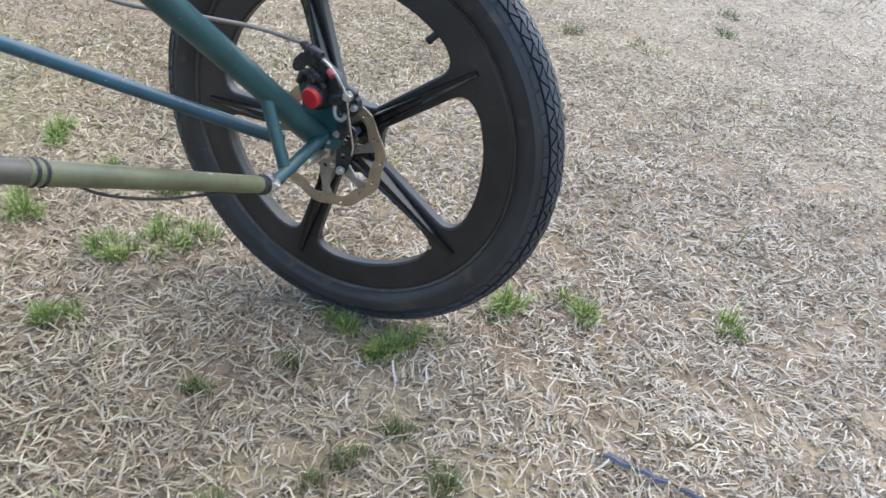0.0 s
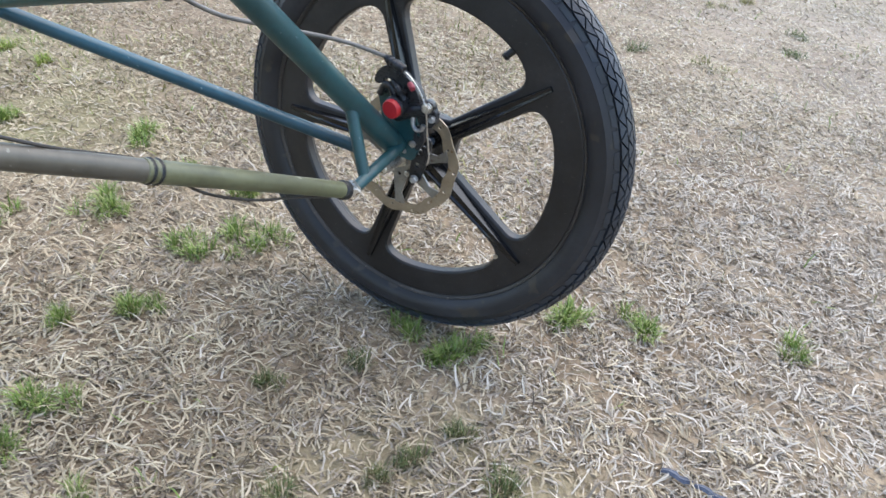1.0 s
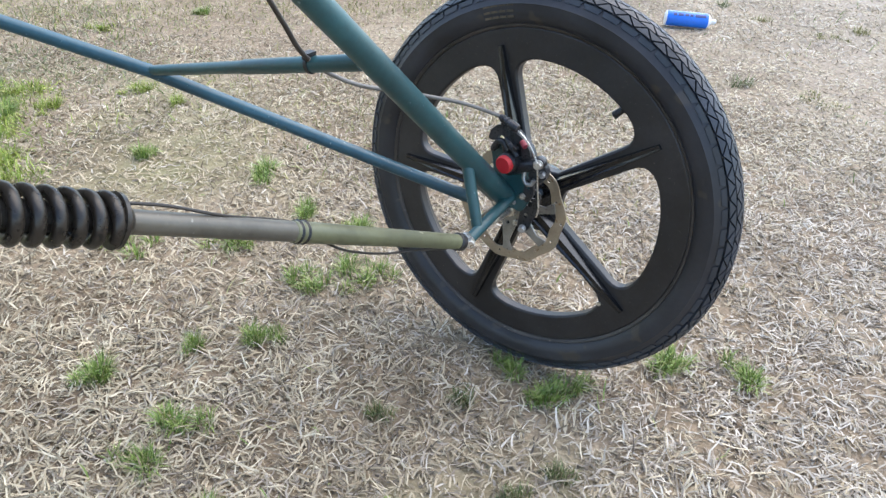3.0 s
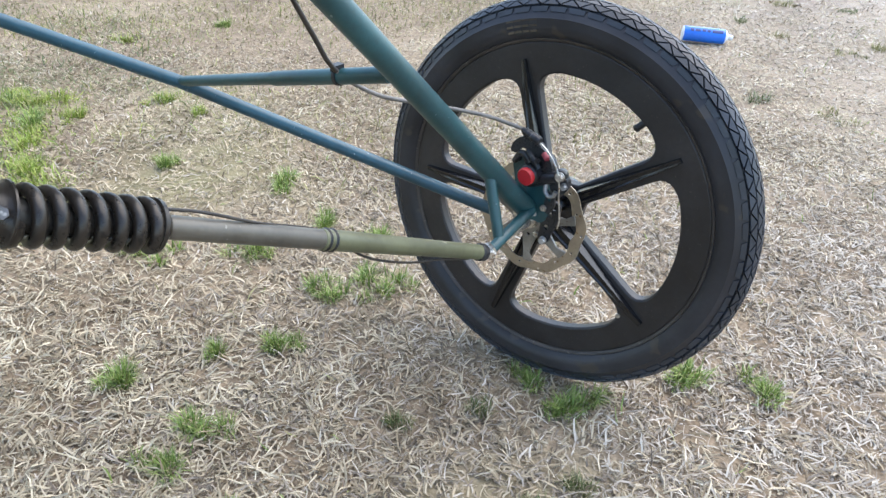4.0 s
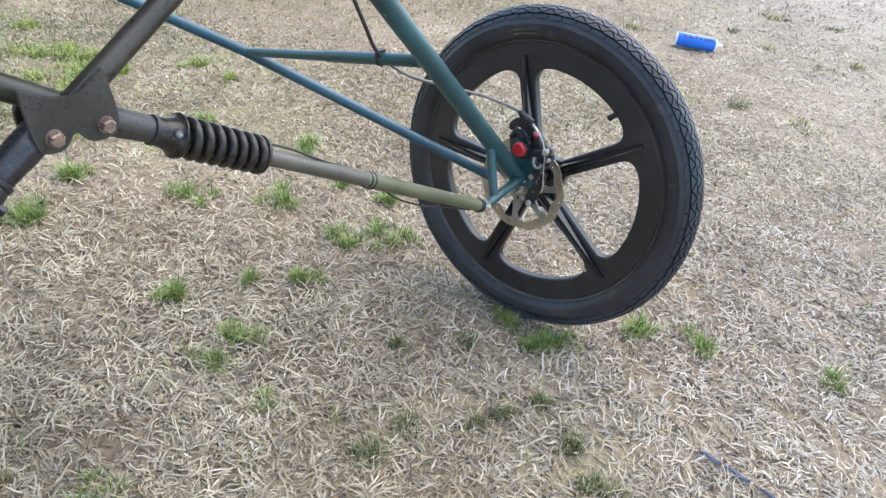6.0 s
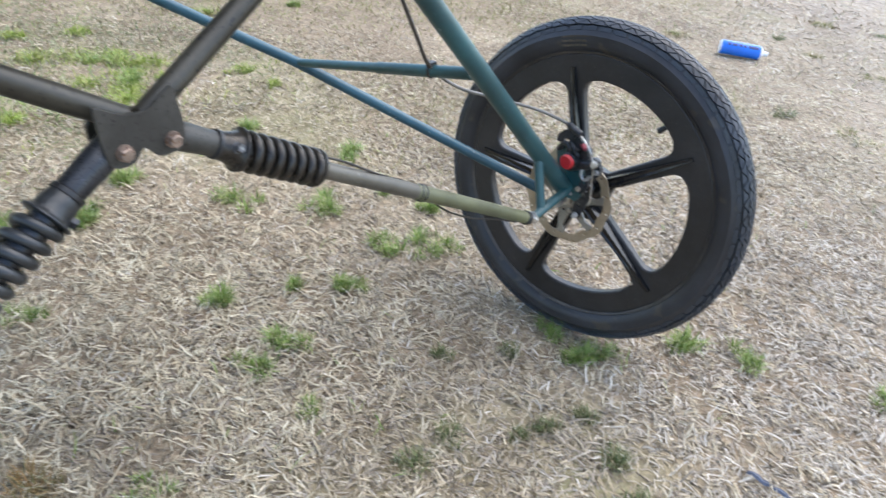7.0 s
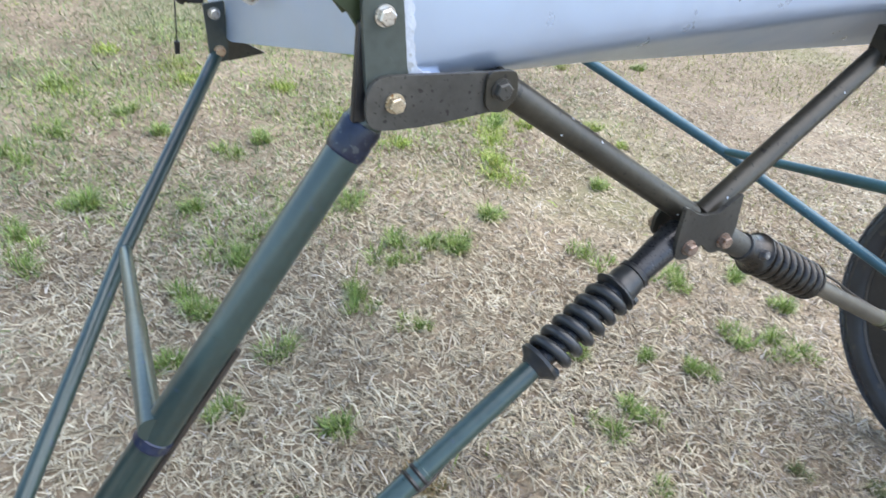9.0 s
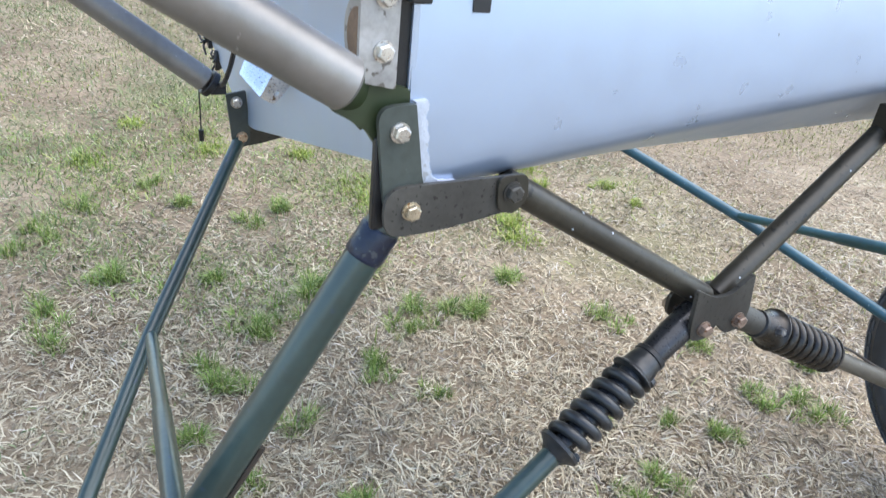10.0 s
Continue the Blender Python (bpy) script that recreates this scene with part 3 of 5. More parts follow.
def tuft_mesh(seed, n, spread, tall, mat):
    """A ragged tuft: a few sub-clumps of thin blades that lean outward, thinning at the rim."""
    rng = np.random.default_rng(seed)
    v, f = [], []
    hearts = [(0.0, 0.0, 1.0)] + [(spread * rng.normal(0, 0.55), spread * rng.normal(0, 0.55), rng.uniform(0.45, 0.9)) for _ in range(4)]
    for _ in range(n):
        hx, hy, k = hearts[int(rng.integers(0, 5))]
        a = rng.uniform(0, 6.283)
        r = 0.55 * spread * k * math.sqrt(rng.random())
        x, y = hx + r * math.cos(a), hy + r * math.sin(a)
        az, el = a + rng.normal(0, 0.9), radians(rng.uniform(32, 84))
        ln, w = tall * k * rng.uniform(0.45, 1.05), rng.uniform(0.0004, 0.0009)
        dx, dy = math.cos(az), math.sin(az)
        mx, my, mz = x + 0.5 * ln * dx * math.cos(el), y + 0.5 * ln * dy * math.cos(el), 0.5 * ln * math.sin(el)
        e2 = el - radians(rng.uniform(5, 55))
        b = len(v)
        v += [(x - w * dy, y + w * dx, -0.004), (x + w * dy, y - w * dx, -0.004), (mx - w * dy, my + w * dx, mz), (mx + w * dy, my - w * dx, mz),
              (mx + 0.5 * ln * dx * math.cos(e2), my + 0.5 * ln * dy * math.cos(e2), mz + 0.5 * ln * math.sin(e2))]
        f += [(b, b + 1, b + 3, b + 2), (b + 2, b + 3, b + 4)]
    me = bpy.data.meshes.new("grass_tuft")
    me.from_pydata(v, [], f)
    me.materials.append(mat)
    return me


def build_tufts():
    rng = random.Random(5)
    kinds = [tuft_mesh(s, n, 0.027, 0.044, GREEN) for s, n in ((1, 300), (2, 360), (3, 240), (4, 320), (5, 210))]
    limes = [tuft_mesh(s, n, 0.028, 0.034, LIME) for s, n in ((9, 220), (10, 280))]
    dull = [tuft_mesh(s, n, 0.036, 0.030, mat) for s, n, mat in ((6, 120, SAGE), (7, 130, HAY_GREEN), (8, 150, HAY_GREEN))]
    # darker copies of the green tufts, with shade from the open sky in their colour
    olive = [tuft_mesh(s, n, 0.027, 0.040, DARK_BLADES) for s, n in ((11, 170), (12, 230))]
    russet = tuft_mesh(13, 260, 0.030, 0.040, RUSSET)
    close = [(-0.45, 0.13, 0.035), (-0.39, 0.18, 0.030), (-0.34, 0.19, 0.035), (-0.62, -0.17, 0.027), (-0.48, -0.21, 0.028), (-0.47, -0.28, 0.024), (-0.53, -0.07, 0.018),
             (-0.46, -0.03, 0.022), (-0.43, -0.01, 0.018), (-0.70, 0.48, 0.034), (-0.54, 0.34, 0.026), (-0.61, 0.20, 0.026), (-0.01, -0.01, 0.030), (0.015, 0.02, 0.028), (-0.07, 0.03, 0.022),
             (0.16, 0.12, 0.036), (0.27, 0.12, 0.028), (-0.13, -0.05, 0.020), (-0.23, -0.11, 0.018), (-0.16, -0.27, 0.024), (-0.18, -0.34, 0.025), (0.08, -0.21, 0.025), (0.13, -0.27, 0.028),
             (-0.03, -0.19, 0.019), (-0.06, -0.22, 0.015), (0.02, -0.14, 0.018), (0.50, 0.14, 0.028), (-0.36, -0.32, 0.020), (-0.80, 0.13, 0.032), (-0.63, 0.22, 0.030), (-0.42, 0.32, 0.028)]
    beyond = [(0.40, 1.60, 0.046), (0.60, 1.54, 0.050), (0.66, 3.20, 0.060), (0.93, 3.20, 0.055), (-0.05, 2.35, 0.050), (0.41, 2.72, 0.040), (0.55, 2.52, 0.036), (0.81, 2.34, 0.040), (0.94, 2.48, 0.040), (1.02, 2.07, 0.050), (0.95, 1.77, 0.046)]
    middle = [(-0.99, -0.09, 0.034), (-1.05, 0.08, 0.036),
              (-1.08, -0.19, 0.037), (-1.03, -0.14, 0.037), (-1.01, -0.09, 0.028), (-1.26, -0.34, 0.042), (-1.27, -0.15, 0.044), (-0.75, -0.61, 0.031), (-0.95, -0.58, 0.034), (-1.03, -0.73, 0.030),
              (-0.89, -0.72, 0.028), (-0.47, -0.56, 0.024), (-1.21, -0.49, 0.034), (-0.99, -0.37, 0.026), (-1.12, -0.63, 0.034), (-1.65, -0.15, 0.042), (-1.63, -0.25, 0.040),
              (-1.43, -0.46, 0.032), (-1.17, 0.25, 0.022), (-1.22, 0.79, 0.042), (-0.98, 0.45, 0.028), (-1.09, 0.75, 0.028), (-1.47, 1.52, 0.034), (-1.65, 1.19, 0.032)]
    far = [(-1.51, 0.63, 0.050), (-1.40, 0.52, 0.041), (-1.32, 0.41, 0.031), (-1.22, 0.31, 0.036), (-1.34, 0.60, 0.040), (-1.57, 0.60, 0.050), (-1.56, -0.63, 0.040), (-1.52, -0.78, 0.032),
           (-1.42, -0.81, 0.036), (-1.82, -0.66, 0.030), (-1.17, -0.62, 0.028), (-1.23, -0.48, 0.034), (-1.29, -0.30, 0.036), (-1.92, -0.55, 0.032), (-1.79, -0.76, 0.033), (-1.03, -0.25, 0.022),
           (-0.98, -0.38, 0.024), (-0.85, -0.35, 0.020), (-2.24, -0.42, 0.036), (-1.82, -0.34, 0.032), (-1.94, 0.12, 0.036), (-1.98, -0.34, 0.034), (-1.89, -0.67, 0.030)]
    for x, y, r in close + beyond + middle + far:
        pale = x > -0.2 and y > 1.0
        # tufts here get the shade-darkened blades
        low = -0.3 < x < 0.2 and y < -0.04
        ob = new("grass_tuft", rng.choice(dull if pale else olive if low else limes if x < -0.95 and y > 0.1 and rng.random() < 0.6 else kinds))
        s = r / 0.03
        ob.matrix_world = pose(x, y, ground_height(x, y), 0, 0, rng.uniform(0, 360)) @ Matrix.Diagonal((s, s, min(1.3, 0.75 + 0.4 * s), 1))
        tagged(ob, "low grey-green grass tuft on bleached ground" if pale else "olive grass tuft darkened for shade in matted dead straw" if low else "small tuft of fresh green grass in dead straw", "grass tuft", "green grass tufts")
    ob = new("grass_tuft", russet)
    ob.matrix_world = pose(-0.60, -0.60, ground_height(-0.60, -0.60), 0, 0, 40)
    tagged(ob, "russet and olive withered weed tuft in dead straw", "grass tuft", "green grass tufts")


# ---- aircraft ----
def wheel_bolts(radius, count, z):
    bm = B()
    for k in range(count):
        a = 2 * math.pi * k / count
        hexbolt(bm, (radius * math.cos(a), radius * math.sin(a), z), (0, 0, 1), 0.0042, 0.003, False)
    return bm


SPOKES = [109.1 + 72 * k for k in range(5)]
TYRE_MID = -0.0193


def tyre_point(theta, s, h):
    """A point on the tread: s runs across it from -1 to 1, h above the casing."""
    phi = s * radians(62)
    r = 0.2375 + (0.0285 + h) * math.cos(phi)
    return Vector((r * math.cos(theta), r * math.sin(theta), TYRE_MID + (0.0252 + h) * math.sin(phi)))


def build_wheel(parent, at):
    """Black five-spoke cast wheel, its tyre, valve, hub and brake rotor. Its z axis points inboard along the axle."""
    loops = [arc(0, 0, 0.2165, 0, 360 - 360 / 96, 95)]
    for k in range(5):
        mid = radians(SPOKES[k] + 36)
        half = radians(36)
        inner, outer, w = 0.046, 0.179, 0.0125
        corners, rad = [], []
        for r, sgn in ((inner, -1), (outer, -1), (outer, 1), (inner, 1)):
            a = half - math.asin(w * (1.15 if r == outer else 1) / r)
            corners.append((r * math.cos(mid + sgn * a), r * math.sin(mid + sgn * a)))
        a = half - math.asin(w * 1.15 / outer)
        f = 0.19
        b = 0.034 / outer
        pts = []
        c0, c1, c2, c3 = [Vector(c) for c in corners]
        s0 = c1 + (c0 - c1) * f
        s1 = Vector((outer * math.cos(mid - a + b), outer * math.sin(mid - a + b)))
        for i in range(7):
            t = i / 6
            q = s0 * (1 - t) ** 2 + c1 * 2 * t * (1 - t) + s1 * t * t
            pts.append((q.x, q.y))
        for i in range(1, 8):
            g = mid - a + b + (2 * a - 2 * b) * i / 8
            pts.append((outer * math.cos(g), outer * math.sin(g)))
        e0 = Vector((outer * math.cos(mid + a - b), outer * math.sin(mid + a - b)))
        e1 = c2 + (c3 - c2) * f
        for i in range(7):
            t = i / 6
            q = e0 * (1 - t) ** 2 + c2 * 2 * t * (1 - t) + e1 * t * t
            pts.append((q.x, q.y))
        i0, i1 = c3 + (c2 - c3) * 0.1, c0 + (c1 - c0) * 0.1
        cm = (c0 + c3) / 2
        for i in range(7):
            t = i / 6
            q = i0 * (1 - t) ** 2 + cm * 2 * t * (1 - t) + i1 * t * t
            pts.append((q.x, q.y))
        loops.append(pts)
    wheel = part("wheel", slab(B(), loops, (0, 0, -0.020), (1, 0, 0), (0, 1, 0), 0.016), RIM_MATT, parent, "black cast wheel with five spokes and a worn tyre", bevel=0.0025, at=at)
    bm = lathe(B(), [(0.1950, -0.040), (0.1935, -0.0150), (0.2140, -0.0120), (0.2150, -0.0052), (0.2165, -0.0032), (0.2180, -0.0016), (0.2194, -0.0012), (0.2203, -0.0024), (0.2205, -0.0060), (0.2205, -0.043), (0.2130, -0.046), (0.197, -0.043)], 120)
    part("rim", bm, RIM_EDGE, wheel, "scuffed brownish rim edge with a highlight in its colour")
    for a in SPOKES:
        c, s = math.cos(radians(a)), math.sin(radians(a))
        bm = B()
        n = 7
        prev = None
        for i in range(n + 1):
            t = i / n
            r = 0.024 + (0.196 - 0.024) * t
            w, top = 0.0105 * (1 - t) + 0.0035 * t, 0.012 * (1 - t) ** 0.8 + 0.0005
            ring = [bm.verts.new((r * c - q * s, r * s + q * c, z)) for q, z in ((-w * 1.1, -0.008), (-w * 0.8, top), (-w * 0.55, top), (-w * 0.3, top - 0.004 * (1 - t)), (w * 0.3, top - 0.004 * (1 - t)), (w * 0.55, top), (w * 0.8, top), (w * 1.1, -0.008))]
            if prev:
                for k in range(8):
                    bm.faces.new((prev[k], prev[(k + 1) % 8], ring[(k + 1) % 8], ring[k]))
            else:
                bm.faces.new(ring[::-1])
            prev = ring
        bm.faces.new(prev)
        part("spoke_rib", bm, RIM, wheel)
    side = [(0.2196, -0.0026), (0.2208, -0.0010), (0.2222, 0.0004), (0.2245, 0.0020), (0.2275, 0.0040), (0.2350, 0.0060), (0.2422, 0.0055), (0.2438, 0.0058), (0.2450, 0.0046), (0.2540, 0.0008), (0.2600, -0.0058), (0.2640, -0.0120), (0.2655, -0.0193)]
    back = [(r, 2 * TYRE_MID - z) for r, z in side[-2::-1]]
    tyre = part("tyre", lathe(B(), side + back, 144), RUBBER, wheel, "black rubber tyre with criss-cross tread")
    bm = B()
    n = 66
    step = 2 * math.pi / n
    rows = [(-0.75, -0.45), (-0.45, -0.15), (-0.15, 0.15), (0.15, 0.45), (0.45, 0.75)]
    for k in range(n):
        for j, (s0, s1) in enumerate(rows):
            for up in (0, 1):
                t0 = (k + 0.5 * (j % 2) + 0.5 * up) * step
                tri = [(t0, s0), (t0 + step, s0), (t0 + 0.5 * step, s1)] if (up + j) % 2 == 0 else [(t0, s1), (t0 + 0.5 * step, s0), (t0 + step, s1)]
                cx, cy = sum(p[0] for p in tri) / 3, sum(p[1] for p in tri) / 3
                tri = [(cx + (p[0] - cx) * 0.82, cy + (p[1] - cy) * 0.80) for p in tri]
                lo = [bm.verts.new(tyre_point(a, s, -0.001)) for a, s in tri]
                hi = [bm.verts.new(tyre_point(a, s, 0.0030)) for a, s in tri]
                bm.faces.new(hi)
                for i in range(3):
                    bm.faces.new((lo[i], lo[(i + 1) % 3], hi[(i + 1) % 3], hi[i]))
        for sgn in (-1, 1):
            t0 = (k + 0.12) * step
            quad = [(t0, sgn * 0.79), (t0 + 0.92 * step, sgn * 0.79), (t0 + 0.84 * step, sgn * 0.98), (t0 + 0.08 * step, sgn * 0.98)]
            lo = [bm.verts.new(tyre_point(a, s, -0.002)) for a, s in quad]
            hi = [bm.verts.new(tyre_point(a, s, 0.0014 if abs(s) < 0.9 else 0.0001)) for a, s in quad]
            bm.faces.new(hi)
            for i in range(4):
                bm.faces.new((lo[i], lo[(i + 1) % 4], hi[(i + 1) % 4], hi[i]))
    tread = part("tread", bm, TREAD, wheel, "worn dark grey triangular tread blocks with sky sheen in their colour", smooth=False)
    tread["kind"] = "stuff"
    bm = B()
    for k in range(4):
        for r0, r1, z in ((0.2280, 0.2305, 0.0058), (0.2345, 0.2370, 0.0067), (0.2415, 0.2432, 0.0060)):
            a0, a1 = radians(102 + 2.6 * k), radians(104.2 + 2.6 * k)
            v = [bm.verts.new((r * math.cos(a), r * math.sin(a), z)) for r, a in ((r0, a0), (r1, a0), (r1, a1), (r0, a1))]
            w = [bm.verts.new((p.co.x, p.co.y, p.co.z - 0.003)) for p in v]
            bm.faces.new(v)
            for i in range(4):
                bm.faces.new((w[i], w[(i + 1) % 4], v[(i + 1) % 4], v[i]))
    part("sidewall_marking", bm, DUST_AND_SHEEN, wheel, "worn moulded marking bars with a brownish sheen in their colour", smooth=False)
    bm = B()
    sweep(bm, [(0.1060, 0.1640, -0.020), (0.1040, 0.1510, -0.018), (0.1015, 0.1462, -0.016), (0.0955, 0.1395, -0.013), (0.0925, 0.1362, -0.012)], [0.0075, 0.0062, 0.0046, 0.0044, 0.0042], 12)
    rod(bm, (0.0945, 0.1384, -0.0126), (0.0915, 0.1350, -0.0116), 0.0050, 0.0048, 12)
    sweep(bm, [(0.0900, 0.1640, -0.018), (0.0905, 0.1570, -0.016), (0.0925, 0.1545, -0.016)], [0.0085, 0.0075, 0.0040], 12)
    part("valve", bm, BLACK, wheel, "short black rubber valve")
    bm = B()
    hole_c = (0.1725 * math.cos(radians(-41.5)), 0.1725 * math.sin(radians(-41.5)), -0.0035)
    sweep(bm, [hole_c, (hole_c[0], hole_c[1], -0.002)], 0.0032, 12)
    part("drain_plug", bm, STEEL, wheel, "small bright plug by a spoke")
    specks = random.Random(4)
    bm = B()
    for _ in range(120):
        r, a, q = specks.choice((specks.uniform(0.184, 0.216), specks.uniform(0.224, 0.242))), specks.uniform(0, 2 * math.pi), specks.uniform(0.00025, 0.0006)
        z = -0.0040 if r < 0.22 else 0.0062 - 0.9 * abs(r - 0.2375) ** 1.05
        c = Vector((r * math.cos(a), r * math.sin(a), z))
        top = bm.verts.new(c + Vector((0, 0, q * 0.8)))
        ring = [bm.verts.new(c + Vector((q * math.cos(w) * specks.uniform(0.7, 1.8), q * math.sin(w), -0.0004))) for w in (0, 1.26, 2.51, 3.77, 5.03)]
        for i in range(5):
            bm.faces.new((ring[i], ring[(i + 1) % 5], top))
    part("dust_specks", bm, DUST_AND_SHEEN, wheel, "pale specks of dried mud", smooth=False)["kind"] = "stuff"
    # hub and axle
    bm = lathe(B(), [(0.008, -0.070), (0.024, -0.070), (0.026, -0.066), (0.026, -0.045), (0.040, -0.036), (0.040, 0.004), (0.030, 0.012), (0.026, 0.030), (0.026, 0.034), (0.008, 0.034)], 40)
    part("hub", bm, RIM, wheel)
    # rotor ring with holes and the carrier that holds it
    ring = [((0.0755 + 0.0016 * math.sin(10 * t)) * math.cos(t), (0.0755 + 0.0016 * math.sin(10 * t)) * math.sin(t)) for t in (2 * math.pi * k / 120 for k in range(120))]
    inner = [((0.0615 + 0.0022 * math.sin(10 * t + 0.6)) * math.cos(t), (0.0615 + 0.0022 * math.sin(10 * t + 0.6)) * math.sin(t)) for t in (2 * math.pi * k / 120 for k in range(120))]
    holes = []
    for k in range(15):
        a = 2 * math.pi * k / 15
        r = 0.0685 + (0.003 if k % 3 == 0 else -0.003 if k % 3 == 1 else 0)
        holes.append(arc(r * math.cos(a), r * math.sin(a), 0.0017, 0, 330, 11))
    part("brake_rotor", slab(B(), [ring, inner] + holes, (0, 0, 0.0350), (1, 0, 0), (0, 1, 0), 0.0018), RUSTY, wheel, "tarnished steel brake disc with drilled holes", smooth=False)
    star = []
    for k in range(7):
        for da, r in ((-21, 0.027), (-15, 0.034), (-7, 0.050), (-5, 0.0632), (3, 0.0636), (8, 0.0630), (3, 0.050), (12, 0.034), (20, 0.028)):
            a = radians(360 / 7 * k + da - 36)
            star.append((r * math.cos(a), r * math.sin(a)))
    bores = [arc(0.0235 * math.cos(k * 1.0472 + 0.5), 0.0235 * math.sin(k * 1.0472 + 0.5), 0.0022, 0, 330, 11) for k in range(6)]
    part("rotor_carrier", slab(B(), [star, arc(0, 0, 0.011, 0, 345, 23)] + bores, (0, 0, 0.0345), (1, 0, 0), (0, 1, 0), 0.0030), CARRIER, wheel, "bare grey swept arms of the disc", bevel=0.0006)
    part("rotor_bolts", wheel_bolts(0.022, 6, 0.0375), STEEL, wheel)
    bm = B()
    rod(bm, (0, 0, 0.030), (0, 0, 0.085), 0.0075, 0.0075, 16)
    sweep(bm, [(0, 0, 0.038), (0, 0, 0.046)], 0.0125, 6)
    part("axle", bm, STEEL, wheel)
    return wheel


def helix(bm, a, b, coil, wire, turns, seg=10):
    a, b = Vector(a), Vector(b)
    d, s, u = axes(b - a)
    n = int(turns * 22)
    pts = []
    for i in range(n + 1):
        t = i / n
        x = 2 * math.pi * turns * t
        pts.append(a + (b - a) * t + coil * (math.cos(x) * s + math.sin(x) * u))
    return sweep(bm, pts, wire, seg)


def build_shock(parent, top, foot, ring_at, tube_mat, low_mat, coil_mat, coil_end, coil_r, wire, turns, rod_r):
    """A sprung telescopic strut from the centre plate to the axle arm."""
    a, b = Vector(top), Vector(foot)
    d, s, u = axes(b - a)
    if u.z < 0:
        u = -u
    full = (b - a).length
    at = lambda x: a + d * x
    tube = part("shock_strut", rod(B(), at(coil_end - 0.004), at(ring_at), 0.0086, 0.0088), tube_mat, parent, "sprung telescopic undercarriage strut with painted tube")
    part("lower_tube", rod(B(), at(ring_at - 0.01), at(full - 0.012), 0.0094, 0.0085), low_mat, tube, "khaki lower tube with scuffed paint")
    bm = B()
    sweep(bm, [at(-0.010), at(-0.006), at(0.022), at(0.034), at(coil_end + 0.01)], [rod_r * 0.85, rod_r, rod_r, rod_r * 0.94, 0.0080], 20)
    part("upper_rod", bm, PLATE if coil_mat is SPRING else BLACK_METAL, tube, bevel=0.001)
    bm = B()
    rod(bm, at(0.046), at(0.052), rod_r * 1.06, rod_r * 1.06)
    part("clamp", bm, BLACK, tube)
    bm = B()
    sweep(bm, [at(0.0510), at(0.0520), at(0.0590), at(0.0655), at(0.0690), at(0.0700), at(0.0712), at(0.0720)], [rod_r * 0.96, rod_r * 1.0, rod_r * 1.10, coil_r + wire * 0.1, coil_r + wire * 0.6, coil_r + wire * 1.1, coil_r + wire * 1.15, coil_r + wire * 0.8], 28)
    part("spring_cup", bm, coil_mat, tube)
    part("spring", helix(B(), at(0.0725), at(coil_end - 0.006), coil_r, wire, turns), coil_mat, tube, "thick dark coil spring")
    bm = B()
    sweep(bm, [at(coil_end - 0.0055), at(coil_end - 0.0045), at(coil_end - 0.0015), at(coil_end + 0.002), at(coil_end + 0.006)], [coil_r + wire * 0.4, coil_r + wire * 0.95, coil_r + wire * 0.9, 0.0130, 0.0098], 28)
    part("spring_seat", bm, coil_mat, tube)
    for k in (-0.004, 0.003):
        bm = B()
        sweep(bm, [at(ring_at + k - 0.0025), at(ring_at + k), at(ring_at + k + 0.0025)], [0.0088, 0.0105, 0.0088], 20)
        part("rubber_band", bm, BLACK, tube)
    part("end_cap", rod(B(), at(full - 0.016), at(full - 0.006), 0.0102, 0.0100), BLACK, tube)
    bm = B()
    out = (Vector((1, 0, 0.35)) - d * d.dot(Vector((1, 0, 0.35)))).normalized() if coil_mat is SPRING else (Vector((0.5, 0.6, -0.5)) - d * d.dot(Vector((0.5, 0.6, -0.5)))).normalized()
    hexbolt(bm, at(0.0630) + out * 0.0125, out, 0.0044, 0.0050)
    part("spring_bolt", bm, DARK_ZINC if coil_mat is SPRING else BLACK_METAL, tube)
    # thin cable tied along the tube
    if coil_mat is BLACK_SPRING:
        u = -u
    pts = [at(coil_end - 0.01) + u * 0.012 * 1, at(coil_end + 0.03) + u * 0.013, at(coil_end + 0.08) + u * 0.009, at(ring_at) + u * 0.004 - s * 0.009, at(ring_at + 0.05) - u * 0.013, at(ring_at + 0.11) - u * 0.017, at(ring_at + 0.16) - u * 0.012, at(full - 0.03) - u * 0.009]
    part("strut_cable", sweep(B(), smooth_line(pts, 8), 0.0013, 8), CABLE, tube)
    return tube


